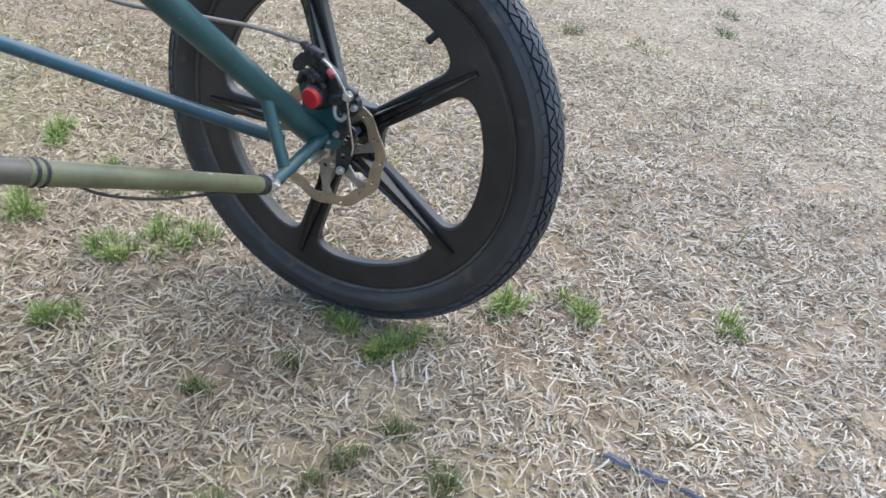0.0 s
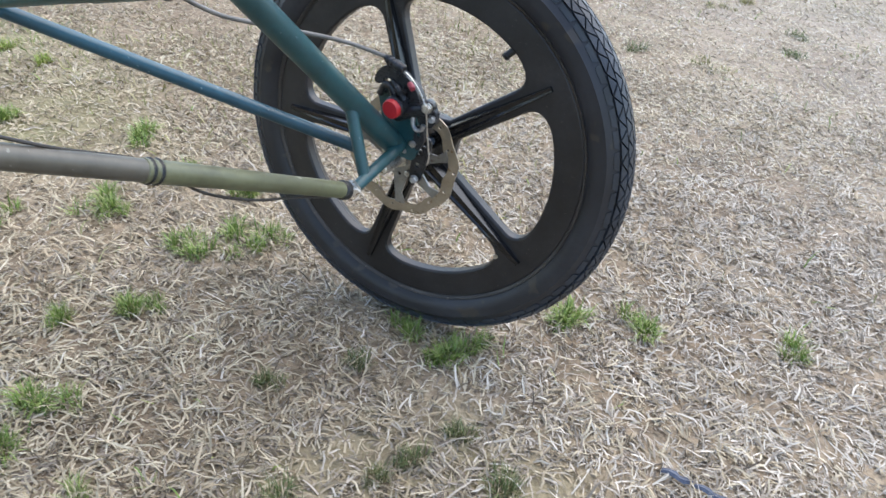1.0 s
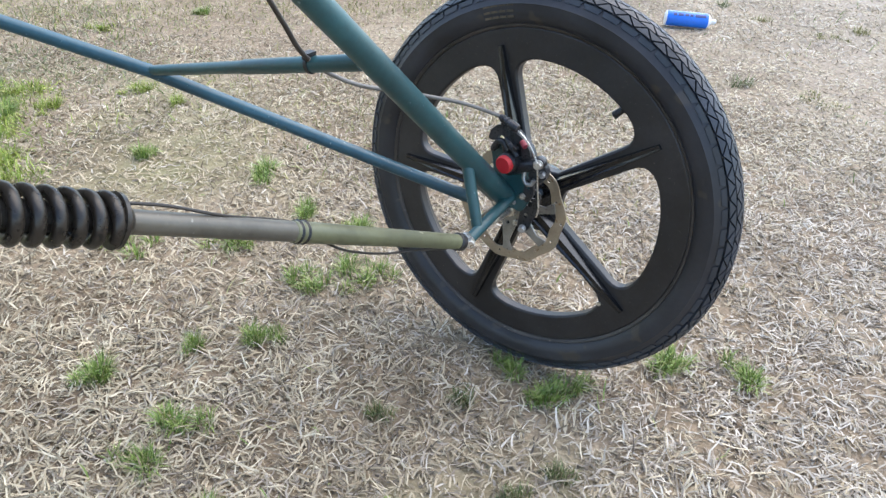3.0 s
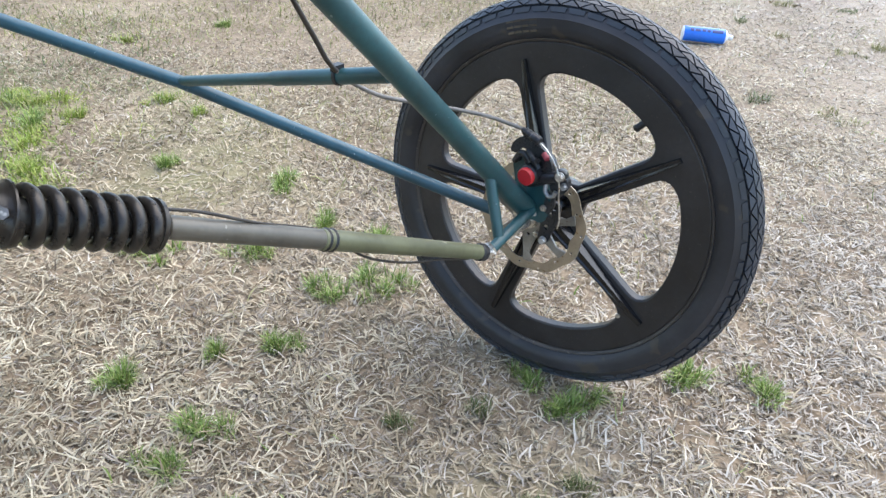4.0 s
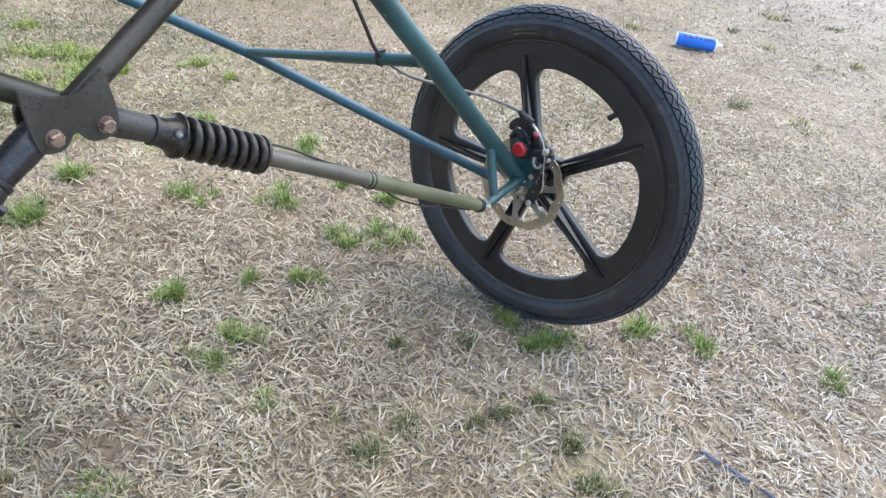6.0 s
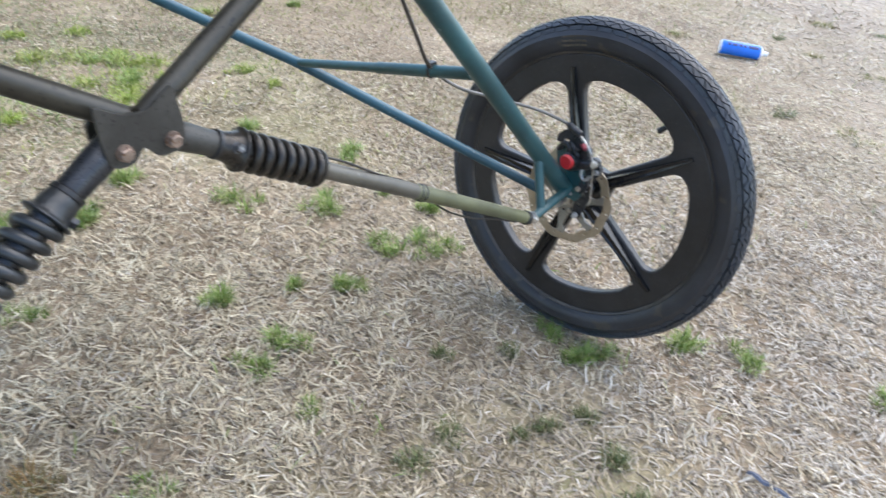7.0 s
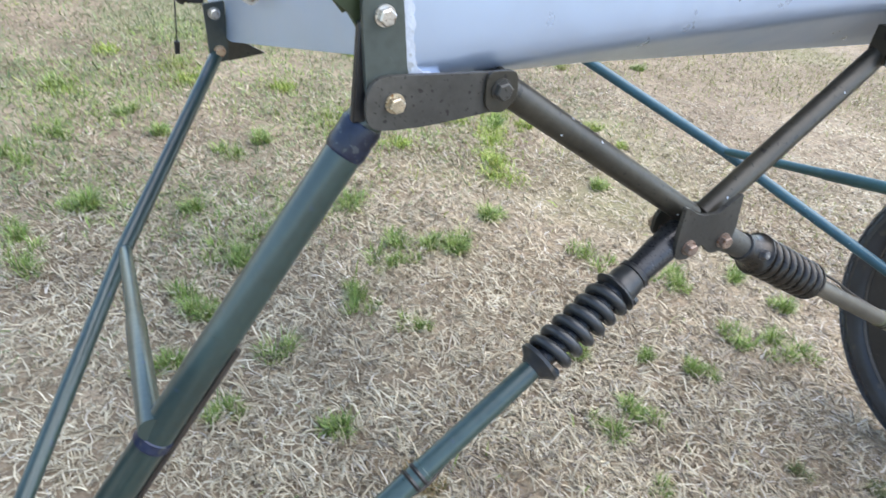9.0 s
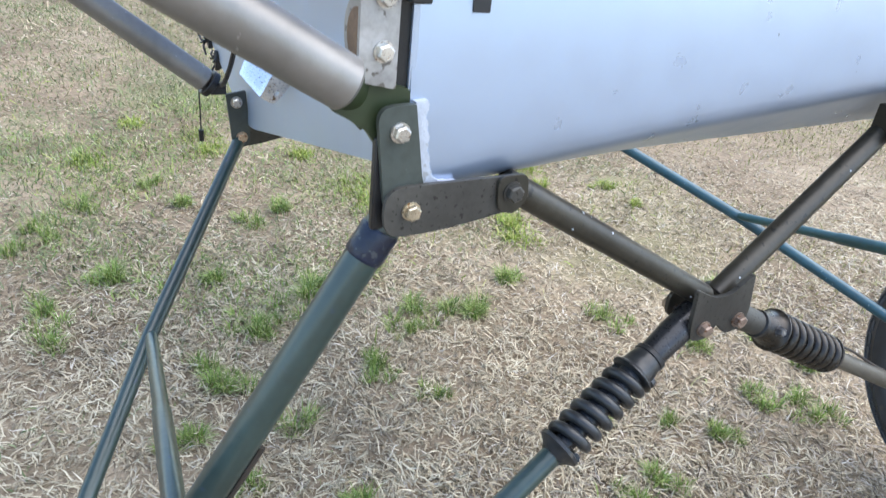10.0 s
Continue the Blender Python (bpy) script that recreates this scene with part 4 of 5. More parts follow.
def build_leg(parent, top, brace, knee, front, end, mats, foot, low, thick):
    """One undercarriage leg: main tube, drag tube with a knee, brace between them, arm for the strut at the axle."""
    main_mat, drag_mat = mats
    top, end = Vector(top), Vector(end)
    leg = part("gear_leg", rod(B(), top, end, thick, thick * 1.04, 22), main_mat, parent, "painted steel tube undercarriage leg with welded braces")
    part("drag_tube", sweep(B(), [front, knee, low], [0.0078, 0.0080, 0.0080], 18), drag_mat, leg, "blue-green painted drag tube")
    knee, brace = Vector(knee), Vector(brace)
    mid = knee.lerp(brace, 0.50)
    part("brace_tube", sweep(B(), [knee, knee.lerp(brace, 0.05), mid, mid + (brace - mid) * 0.03, brace], [0.0048, 0.0062, 0.0068, 0.0080, 0.0082], 18), main_mat, leg)
    foot = Vector(foot)
    bm = B()
    rod(bm, end + Vector((0.008, 0, 0.0)), foot + Vector((0, 0, 0.0)), 0.0072, 0.0062)
    part("strut_arm", bm, main_mat, leg)
    a = foot.lerp(end, 0.26)
    b = top.lerp(end, 0.80)
    part("arm_post", rod(B(), a, b + (a - b) * 0.02, 0.0064, 0.0068), main_mat, leg)
    bm = B()
    d, s, u = axes(end - top)
    sweep(bm, [end - d * 0.10, end - d * 0.03, end + d * 0.006], [0.0126, 0.0138, 0.0132], 20)
    part("axle_socket", bm, main_mat, leg)
    sgn = math.copysign(1, end.y)
    bm = B()
    slab(bm, [rounded([(-0.022, -0.012), (0.020, -0.020), (0.030, 0.005), (0.016, 0.050), (-0.012, 0.062), (-0.026, 0.04)], 0.008)], end + Vector((0.002, sgn * 0.012, 0.0)), (1, 0, 0), (0, 0, 1), 0.004)
    part("caliper_tab", bm, main_mat, leg, "dark teal welded brake tab", bevel=0.0008)
    bm = B()
    hexbolt(bm, foot + Vector((0.006, -sgn * 0.006, 0.004)), (0.62, -sgn * 0.78, 0.1), 0.0052, 0.005)
    sweep(bm, [foot + Vector((-0.004, 0.002 * sgn, 0.003)), foot + Vector((0.006, -sgn * 0.006, 0.004))], 0.0066, 16)
    part("arm_bolt", bm, STEEL, leg, "bright plated bolt and washers")
    return leg


def build_caliper(parent):
    """Black cable-pulled disc brake caliper with a red adjuster on its teal plate."""
    # the whole caliper leans on its tab: deeper parts sit lower and further back
    def lean(u, l, z):
        return (u - 0.29 * (l - 0.615), l, z - 0.56 * (l - 0.615))

    def flat(points, l, thick, r=0.004, holes=(), leaning=True):
        du, _, dz = lean(0, l - thick, 0) if leaning else (0, 0, 0)
        return slab(B(), [rounded(points, r)] + [arc(u, z, q, 0, 330, 11) for u, z, q in holes], (du, l, dz), (1, 0, 0), (0, 0, 1), thick)

    def bent(points, radii, n=6, seg=14):
        """A cast rib: thickness follows the bends."""
        line = smooth_line([lean(*p) for p in points], n)
        return sweep(B(), line, [float(np.interp(i / (len(line) - 1), np.linspace(0, 1, len(radii)), radii)) for i in range(len(line))], seg)

    body = part("brake_caliper", flat([(0.084, 0.358), (0.096, 0.352), (0.112, 0.352), (0.117, 0.366), (0.108, 0.384), (0.092, 0.394), (0.080, 0.388), (0.078, 0.374)], 0.652, 0.020, 0.007), BLACK_METAL, parent, "black cable disc brake caliper with red adjuster", bevel=0.003)
    part("mount_plate", flat([(0.0575, 0.373), (0.0625, 0.388), (0.073, 0.386), (0.098, 0.362), (0.110, 0.336), (0.104, 0.306), (0.086, 0.298), (0.076, 0.316), (0.065, 0.346)], 0.6575, 0.005, 0.006, ((0.0647, 0.3796, 0.0028), (0.0968, 0.3408, 0.0024))), TEAL, body, "dark teal mounting plate", bevel=0.0008)
    for u, z, r in ((0.0647, 0.3796, 0.0046), (0.0968, 0.3408, 0.0042)):
        part("plate_eyelet", lathe(B(), [(r, 0.0), (r, 0.003), (r * 0.85, 0.004), (r * 0.58, 0.004), (r * 0.58, 0.0)], 20), BLACK_METAL, body, at=Matrix.Translation(lean(u, 0.6525, z)) @ Matrix.Rotation(radians(90), 4, "X"))
    # cast ribs, arches and barrels
    part("arm_barrel", bent([(0.088, 0.637, 0.3565), (0.104, 0.634, 0.362), (0.118, 0.631, 0.367), (0.128, 0.629, 0.3695)], [0.0105, 0.0088, 0.0074, 0.0068]), BLACK_METAL, body)
    part("upper_arch", flat([(0.057, 0.383), (0.059, 0.395), (0.069, 0.4055), (0.082, 0.404), (0.092, 0.393), (0.098, 0.378), (0.088, 0.373), (0.083, 0.385), (0.077, 0.392), (0.071, 0.392), (0.067, 0.383)], 0.642, 0.011, 0.005), BLACK_METAL, body, bevel=0.0028)
    part("side_rib", bent([(0.063, 0.642, 0.374), (0.070, 0.634, 0.384), (0.078, 0.632, 0.384), (0.085, 0.634, 0.374)], [0.0042, 0.0036, 0.0040, 0.0056]), BLACK_METAL, body)
    part("outer_rib", flat([(0.086, 0.401), (0.100, 0.3975), (0.112, 0.385), (0.116, 0.371), (0.106, 0.369), (0.101, 0.383), (0.088, 0.392)], 0.640, 0.009, 0.004), BLACK_METAL, body, bevel=0.0022)
    part("cross_rib", bent([(0.080, 0.632, 0.391), (0.090, 0.629, 0.381), (0.098, 0.628, 0.372)], [0.0034, 0.0040, 0.0036]), BLACK_METAL, body)
    part("spring_hook", bent([(0.110, 0.630, 0.356), (0.1105, 0.628, 0.347), (0.115, 0.627, 0.3415), (0.121, 0.627, 0.343), (0.124, 0.628, 0.350)], [0.0030, 0.0026, 0.0022, 0.0024, 0.0030]), ZINC, body, "curved bright spring hook")
    part("lever_lobe", flat([(0.113, 0.352), (0.124, 0.345), (0.136, 0.352), (0.138, 0.364), (0.130, 0.376), (0.118, 0.374)], 0.642, 0.009, 0.006, ((0.1325, 0.3600, 0.0028),)), BLACK_METAL, body, bevel=0.0015)
    part("lever_block", flat([(0.078, 0.402), (0.094, 0.402), (0.104, 0.392), (0.108, 0.377), (0.098, 0.373), (0.086, 0.384)], 0.642, 0.010, 0.004), BLACK_METAL, body, bevel=0.0018)
    part("lower_foot", flat([(0.108, 0.322), (0.116, 0.316), (0.123, 0.330), (0.120, 0.348), (0.110, 0.348)], 0.652, 0.006, 0.004, ((0.115, 0.337, 0.0026),)), BLACK_METAL, body, bevel=0.001)
    part("adapter_plate", flat([(0.092, 0.252), (0.106, 0.250), (0.116, 0.286), (0.118, 0.310), (0.100, 0.316), (0.094, 0.290)], 0.6625, 0.0035, 0.006, ((0.104, 0.292, 0.0042), (0.1090, 0.303, 0.0030), (0.102, 0.274, 0.0032)), False), BLACK_METAL, body, "black drilled steel adapter", bevel=0.0006)
    # adjuster
    part("adjuster_boss", rod(B(), (0.0865, 0.644, 0.3560), (0.0845, 0.6195, 0.3552), 0.0132, 0.0124, 28), BLACK_METAL, body)
    part("adjuster_cap", sweep(B(), [(0.0845, 0.6200, 0.3552), (0.0840, 0.6155, 0.3549), (0.0838, 0.6140, 0.3548)], [0.0108, 0.0108, 0.0098], 32), RED, body, "round red plastic adjuster")
    part("pad_pin", rod(B(), lean(0.1015, 0.630, 0.3925), lean(0.1075, 0.6255, 0.3865), 0.0036, 0.0034, 14), material("faded_red_plastic", (0.26, 0.035, 0.05), 0.45, 0.0, 0.25, 150), body, "small faded red pin")
    # bolts and washers
    part("pivot_boss", rod(B(), lean(0.1272, 0.640, 0.3755), lean(0.1270, 0.6235, 0.3705), 0.0078, 0.0070, 20), BLACK_METAL, body)
    for p, sz, m in (((0.1268, 0.6225, 0.3699), 0.0050, STEEL), ((0.1325, 0.6325, 0.3602), 0.0038, ZINC), ((0.1095, 0.6500, 0.3257), 0.0046, STEEL), ((0.1131, 0.6555, 0.2794), 0.0044, ZINC), ((0.0990, 0.6515, 0.3135), 0.0030, ZINC), ((0.0955, 0.6265, 0.3815), 0.0030, BLACK_METAL)):
        part("caliper_bolt", hexbolt(B(), lean(*p), (0.15, -1, 0.1), sz, 0.0050, True, 0.014), m, body)
    # cable stop with its ribbed ferrule
    a, b = Vector(lean(0.0705, 0.627, 0.4138)), Vector(lean(0.0962, 0.6200, 0.4045))
    ks = [0, 0.04, 0.14, 0.16, 0.24, 0.26, 0.34, 0.36, 0.44, 0.46, 0.56, 0.60, 0.94, 1.0]
    rs = [0.0026, 0.0036, 0.0038, 0.0050, 0.0050, 0.0040, 0.0040, 0.0052, 0.0052, 0.0042, 0.0042, 0.0056, 0.0052, 0.0040]
    part("cable_stop", sweep(B(), [a.lerp(b, k) for k in ks], rs, 16), BLACK_METAL, body, "ribbed black cable ferrule")
    part("stop_clamp", flat([(0.074, 0.396), (0.086, 0.394), (0.090, 0.404), (0.080, 0.4125), (0.072, 0.408)], 0.636, 0.008, 0.003), BLACK_METAL, body, bevel=0.001)
    wire = smooth_line([lean(*p) for p in ((0.0955, 0.6220, 0.4032), (0.105, 0.6195, 0.3975), (0.1135, 0.618, 0.3895), (0.1195, 0.618, 0.3815), (0.1245, 0.6175, 0.3725), (0.1275, 0.6185, 0.3610), (0.1300, 0.620, 0.3430), (0.1335, 0.622, 0.3240), (0.1352, 0.623, 0.3130), (0.1335, 0.624, 0.3035))], 8)
    part("inner_wire", sweep(B(), wire, 0.0010, 8), STEEL, body, "frayed bright brake wire")
    wire = smooth_line([lean(*p) for p in ((0.1275, 0.6190, 0.3625), (0.1290, 0.621, 0.3480), (0.1318, 0.623, 0.3330), (0.1330, 0.624, 0.3230))], 6)
    part("inner_wire", sweep(B(), wire, 0.0006, 8), STEEL, body)
    return body


def build_aircraft():
    craft = new("light_aircraft")
    craft.matrix_world = pose(-0.3874, -0.5721, 0, 0, 0, -18.28)
    tagged(craft, "home-built light aircraft with silver skin and teal undercarriage on dry grass", "aircraft")

    # rear panel with a rolled lower edge
    bm = B()
    cols = []
    for i in range(13):
        t = i / 12
        y = -0.272 + 0.59 * t
        # upright sheet, a crease that climbs away from the near corner, then a facet tucked under to the belly
        crease, low = 0.687 + 0.053 * t ** 0.8, 0.6600 + 0.0085 * t
        knee = [(-0.0062, 0.100), (-0.0040, 0.075), (-0.0022, 0.050), (-0.0009, 0.028), (-0.0002, 0.010), (0.0, 0.0), (-0.0006, -0.006), (-0.0024, -0.011), (-0.0060, -0.0155), (-0.0100, -0.0185)]
        line = [(-0.0062 - 0.09 * (1.05 - crease), 1.15), (-0.0062 - 0.09 * (0.80 - crease), 0.90)] + [(u, crease + h) for u, h in knee]
        (u0, z0), (u1, z1) = line[-1], (-0.056, low)
        line += [(u0 + (u1 - u0) * k, z0 + (z1 - z0) * k - 0.004 * math.sin(math.pi * k) * (1 - t)) for k in (0.33, 0.66)] + [(u1, z1), (-0.064, low - 0.0035), (-0.074, low - 0.004)]
        prof = [(u - 0.003 - 0.003 * t, z) for u, z in line] + [(u - 0.006 - 0.003 * t, z + (0.003 if u < -0.02 else 0.0)) for u, z in line[::-1]]
        cols.append([bm.verts.new((u, y - (0.0115 * min(1, max(0, (z - 0.690) / 0.02)) if i == 0 else 0), z)) for u, z in prof])
    for a, b in zip(cols, cols[1:]):
        for k in range(len(prof)):
            bm.faces.new((a[k], b[k], b[(k + 1) % len(prof)], a[(k + 1) % len(prof)]))
    bm.faces.new(cols[0])
    bm.faces.new(cols[-1][::-1])
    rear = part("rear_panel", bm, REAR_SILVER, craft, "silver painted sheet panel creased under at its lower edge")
    for (l0, l1, z0, z1) in ((-0.2480, -0.2370, 0.778, 0.835), (-0.196, -0.176, 0.7875, 0.83)):
        bm = B()
        slab(bm, [rounded([(l0, z0), (l1, z0), (l1, z1), (l0, z1)], 0.001 if l0 < -0.22 else 0.006)], (-0.0150, 0, 0), (0, 1, 0), (0, 0, 1), 0.0075)
        part("lettering", bm, LETTER, rear, "black bar of a cropped marking")
    bm = B()
    box(bm, (-0.020, -0.2965, 0.728), (-0.0085, -0.2838, 1.10))
    part("edge_gap", bm, BLACK, rear, "dark channel along the panel edge")
    rag = random.Random(9)
    for path, w0, lab in ([[(-0.2785, 0.7320), (-0.2772, 0.7180), (-0.2755, 0.7030), (-0.2730, 0.6900), (-0.2690, 0.6830), (-0.2600, 0.6800), (-0.2500, 0.6800)], 0.0038, "flaking chalky sealant"],):
        line = smooth_line([(l, z, 0) for l, z in path], 14)
        left, right = [], []
        for i, p in enumerate(line):
            d = (line[min(i + 1, len(line) - 1)] - line[max(i - 1, 0)]).normalized()
            nrm = Vector((-d.y, d.x, 0))
            k = i / (len(line) - 1)
            w = w0 * (1.0 if k < 0.55 else 1.0 - 0.75 * (k - 0.55) / 0.45)
            left.append((p + nrm * w * (1.05 + 0.55 * noise.noise((i * 0.16, 0, 0)) + rag.uniform(-0.10, 0.10))).to_2d()[:])
            right.append((p - nrm * w * (0.9 + 0.2 * noise.noise((i * 0.2, 4, 0)))).to_2d()[:])
        part("sealant_edge", slab(B(), [left + right[::-1]], (-0.0060, 0, 0), (0, 1, 0), (0, 0, 1), 0.0058), CHALK, rear, lab, bevel=0.0006)

    # side, belly and top sheets close the hull
    shape = [(-0.006, 0.690), (-0.50, 0.540), (-0.56, 0.532), (-0.90, 0.575), (-1.05, 0.62), (-1.05, 1.15), (-0.006, 1.15)]
    for sgn in (-1, 1):
        bm = B()
        slab(bm, [rounded(shape, [0.004, 0.03, 0.03, 0.06, 0.04, 0.01, 0.01])], (0, sgn * 0.281, 0), (1, sgn * 0.0596, 0), (0, 0, 1), 0.004)
        side = part("side_panel", bm, SILVER, craft, "silver painted fuselage side sheet", bevel=0.001)
        if sgn < 0:
            bm = B()
            sweep(bm, [(-0.092, -0.270, 0.746), (-0.092, -0.281, 0.746)], 0.026, 28)
            part("rub_disc", bm, ZINC, side, "round dull metal disc")
            bm = B()
            sweep(bm, [(-0.092, -0.280, 0.746), (-0.092, -0.2818, 0.746)], 0.0185, 28)
            part("rust_disc", bm, material("rust", (0.24, 0.15, 0.09), 0.8, 0.0, 0.4, 90, 0.0005), side, "rust stained disc")
    for name, a, b, z0, z1 in (("belly_panel", -0.50, -0.120, 0.549, 0.6610), ("belly_lip", -0.120, -0.072, 0.6610, 0.6560), ("top_panel", -1.04, 0.008, 1.146, 1.146)):
        bm = B()
        v = [bm.verts.new((u, l, z + dz)) for dz in (0, 0.003) for u, l, z in ((a, (-0.240 if name == "belly_lip" else -0.279) - 0.0596 * a, z0), (b, (-0.240 if name == "belly_lip" else -0.279) - 0.0596 * b, z1), (b, 0.279 + 0.0596 * b, z1 + (0.0085 if name == "belly_lip" else 0.0)), (a, 0.279 + 0.0596 * a, z0))]
        for f in ((3, 2, 1, 0), (4, 5, 6, 7), (0, 1, 5, 4), (1, 2, 6, 5), (2, 3, 7, 6), (3, 0, 4, 7)):
            bm.faces.new([v[i] for i in f])
        part(name, bm, SILVER, craft)

    # main fittings at the lower rear corners
    bm = B()
    slab(bm, [rounded([(-0.3065, 0.731), (-0.2835, 0.732), (-0.2765, 0.690), (-0.268, 0.657), (-0.288, 0.652), (-0.299, 0.670)], [0.016, 0.001, 0.002, 0.010, 0.012, 0.014])], (0.000, 0, 0), (0, 1, 0), (0, 0, 1), 0.004)
    near = part("main_fitting", bm, GREEN_PLATE, craft, "dark green bolted steel fitting plates at the fuselage corner", bevel=0.0007)
    bm = B()
    slab(bm, [rounded([(-0.3005, 0.6845), (-0.2700, 0.6845), (-0.211, 0.684), (-0.206, 0.680), (-0.2065, 0.668), (-0.213, 0.660), (-0.262, 0.653), (-0.3005, 0.652)], [0.0165, 0.004, 0.003, 0.005, 0.006, 0.006, 0.014, 0.0165])], (0.004, 0, 0), (0, 1, 0), (0, 0, 1), 0.0032)
    part("link_plate", bm, PLATE, near, "weathered grey-brown link plate", bevel=0.0006)
    bm = B()
    slab(bm, [rounded([(-0.227, 0.6855), (-0.205, 0.686), (-0.2025, 0.668), (-0.212, 0.6585), (-0.2245, 0.662)], 0.007)], (0.0074, 0, 0), (0, 1, 0), (0, 0, 1), 0.0026)
    part("link_lug", bm, BROWN_TUBE, near, bevel=0.0005)
    for p, m, sz in (((0.0072, -0.2835, 0.6690), GOLD_BOLT, 0.0050), ((0.0040, -0.2925, 0.7165), STEEL, 0.0050), ((0.0100, -0.2155, 0.6745), PLATE, 0.0058)):
        part("fitting_bolt", hexbolt(B(), p, (1, 0, 0), sz, 0.0045, True, 0.02), m, near, "hexagon bolt with a worn head")
    bm = B()
    box(bm, (-0.006, -0.3045, 0.655), (-0.0006, -0.2965, 0.712))
    part("rear_lug", bm, BLACK, near, bevel=0.001)
    bm = B()
    slab(bm, [rounded([(-0.3165, 0.744), (-0.2945, 0.739), (-0.2945, 1.00), (-0.3165, 1.00)], 0.002)], (-0.004, 0, 0), (0, 1, 0), (0, 0, 1), 0.003)
    strap = part("strap_plate", bm, ZINC, craft, "bare metal strap with bolts", bevel=0.0006)
    for z in (0.7595, 0.787, 0.86, 0.93):
        part("strap_bolt", hexbolt(B(), (-0.001, -0.3030, z), (1, 0, 0), 0.0049, 0.0045, True, 0.01), STEEL, strap)
    bm = B()
    box(bm, (-0.012, -0.292, 0.7845), (0.006, -0.280, 0.800))
    part("strap_clip", bm, BLACK, strap, bevel=0.001)

    bm = B()
    slab(bm, [rounded([(0.186, 0.715), (0.190, 0.668), (0.262, 0.664), (0.282, 0.668), (0.286, 0.690), (0.282, 0.715)], [0.002, 0.006, 0.010, 0.012, 0.01, 0.002])], (0.000, 0, 0), (0, 1, 0), (0, 0, 1), 0.004)
    far = part("main_fitting", bm, ZINC, craft, "bare grey bolted steel fitting plate at the fuselage corner", bevel=0.0008)
    for l, z in ((0.206, 0.679), (0.270, 0.679)):
        part("fitting_bolt", hexbolt(B(), (0.004, l, z), (1, 0, 0), 0.0066, 0.0055, True, 0.03), STEEL, far, "hexagon bolt with a worn head")
    bm = B()
    box(bm, (-0.022, 0.192, 0.668), (-0.004, 0.216, 0.70))
    part("rear_lug", bm, BROWN_TUBE, far, bevel=0.001)

    # V tubes to the centre plate
    for a, b in (((-0.006, -0.2125, 0.6745), (0.011, -0.006, 0.5555)), ((-0.016, 0.206, 0.678), (0.010, 0.008, 0.5520))):
        tube = part("cross_tube", rod(B(), a, b, 0.0098, 0.0098, 22), BROWN_TUBE, craft, "dark brown-grey painted tube with chipped paint")
        chip = random.Random(21)
        bm = B()
        d, side, up = axes(Vector(b) - Vector(a))
        for k in range(5):
            t, g, size = chip.uniform(0.15, 0.9), chip.uniform(-1.2, 1.2), chip.uniform(0.0004, 0.0010)
            out = (Vector((1, 0, 0)) - d * d.x).normalized()
            out = (out * math.cos(g) + d.cross(out) * math.sin(g)).normalized()
            c = Vector(a).lerp(Vector(b), t) + out * 0.0097
            q = d.cross(out)
            ring = [c + d * size * math.cos(w) * chip.uniform(0.7, 1.5) + q * size * math.sin(w) for w in (0, 1.05, 2.1, 3.14, 4.2, 5.25)]
            lo = [bm.verts.new(p - out * 0.0006) for p in ring]
            hi = [bm.verts.new(p + out * 0.0003) for p in ring]
            bm.faces.new(hi)
            for i in range(6):
                bm.faces.new((lo[i], lo[(i + 1) % 6], hi[(i + 1) % 6], hi[i]))
        part("paint_chips", bm, CHALK, tube, "pale chips in the paint", smooth=False)["kind"] = "stuff"
    for u0, mat in ((0.026, PLATE), (-0.006, BROWN_TUBE)):
        bm = B()
        slab(bm, [rounded([(-0.030, 0.556), (-0.028, 0.530), (0.028, 0.530), (0.028, 0.556)], 0.010) if u0 < 0 else rounded([(-0.038, 0.577), (-0.035, 0.545), (-0.031, 0.527), (-0.012, 0.526), (-0.004, 0.540), (0.008, 0.526), (0.030, 0.528), (0.032, 0.545), (0.024, 0.582), (0.012, 0.574), (0.002, 0.566), (-0.018, 0.567), (-0.034, 0.576)], [0.004, 0.006, 0.012, 0.012, 0.006, 0.012, 0.012, 0.01, 0.003, 0.006, 0.008, 0.008, 0.004])], (u0, 0, 0), (0, 1, 0), (0, 0, 1), 0.004)
        cp = part("centre_plate", bm, mat, craft, "weathered steel joint plate with two bolts", bevel=0.0008)
        if u0 > 0:
            for l in (-0.020, 0.020):
                part("plate_bolt", hexbolt(B(), (0.030, l, 0.5385), (1, 0, 0), 0.0058, 0.0055, True, 0.045), DULL_BOLT, cp, "yellowish worn bolt head")
        else:
            for l in (-0.020, 0.020):
                part("plate_bolt", hexbolt(B(), (-0.006, l, 0.5385), (-1, 0, 0), 0.0056, 0.006), BRASSY, cp)

    # legs, struts and wheels on both sides
    NEAR_LEG = (Vector((-0.0105, -0.2875, 0.660)), Vector((-0.012, -0.578, 0.192)))
    build_leg(craft, (-0.008, 0.276, 0.672), (0.010, 0.447, 0.500), (-0.305, 0.441, 0.419), (-0.495, 0.266, 0.515), (0.078, 0.640, 0.302), (TEAL, BLUE_TEAL), (0.094, 0.528, 0.297), (0.030, 0.648, 0.278), 0.0125)
    build_leg(craft, NEAR_LEG[0], (-0.004, -0.428, 0.452), (-0.308, -0.410, 0.397), (-0.527, -0.263, 0.519), NEAR_LEG[1], (OLIVE, OLIVE), (0.080, -0.500, 0.262), (-0.060, -0.570, 0.228), 0.0117)
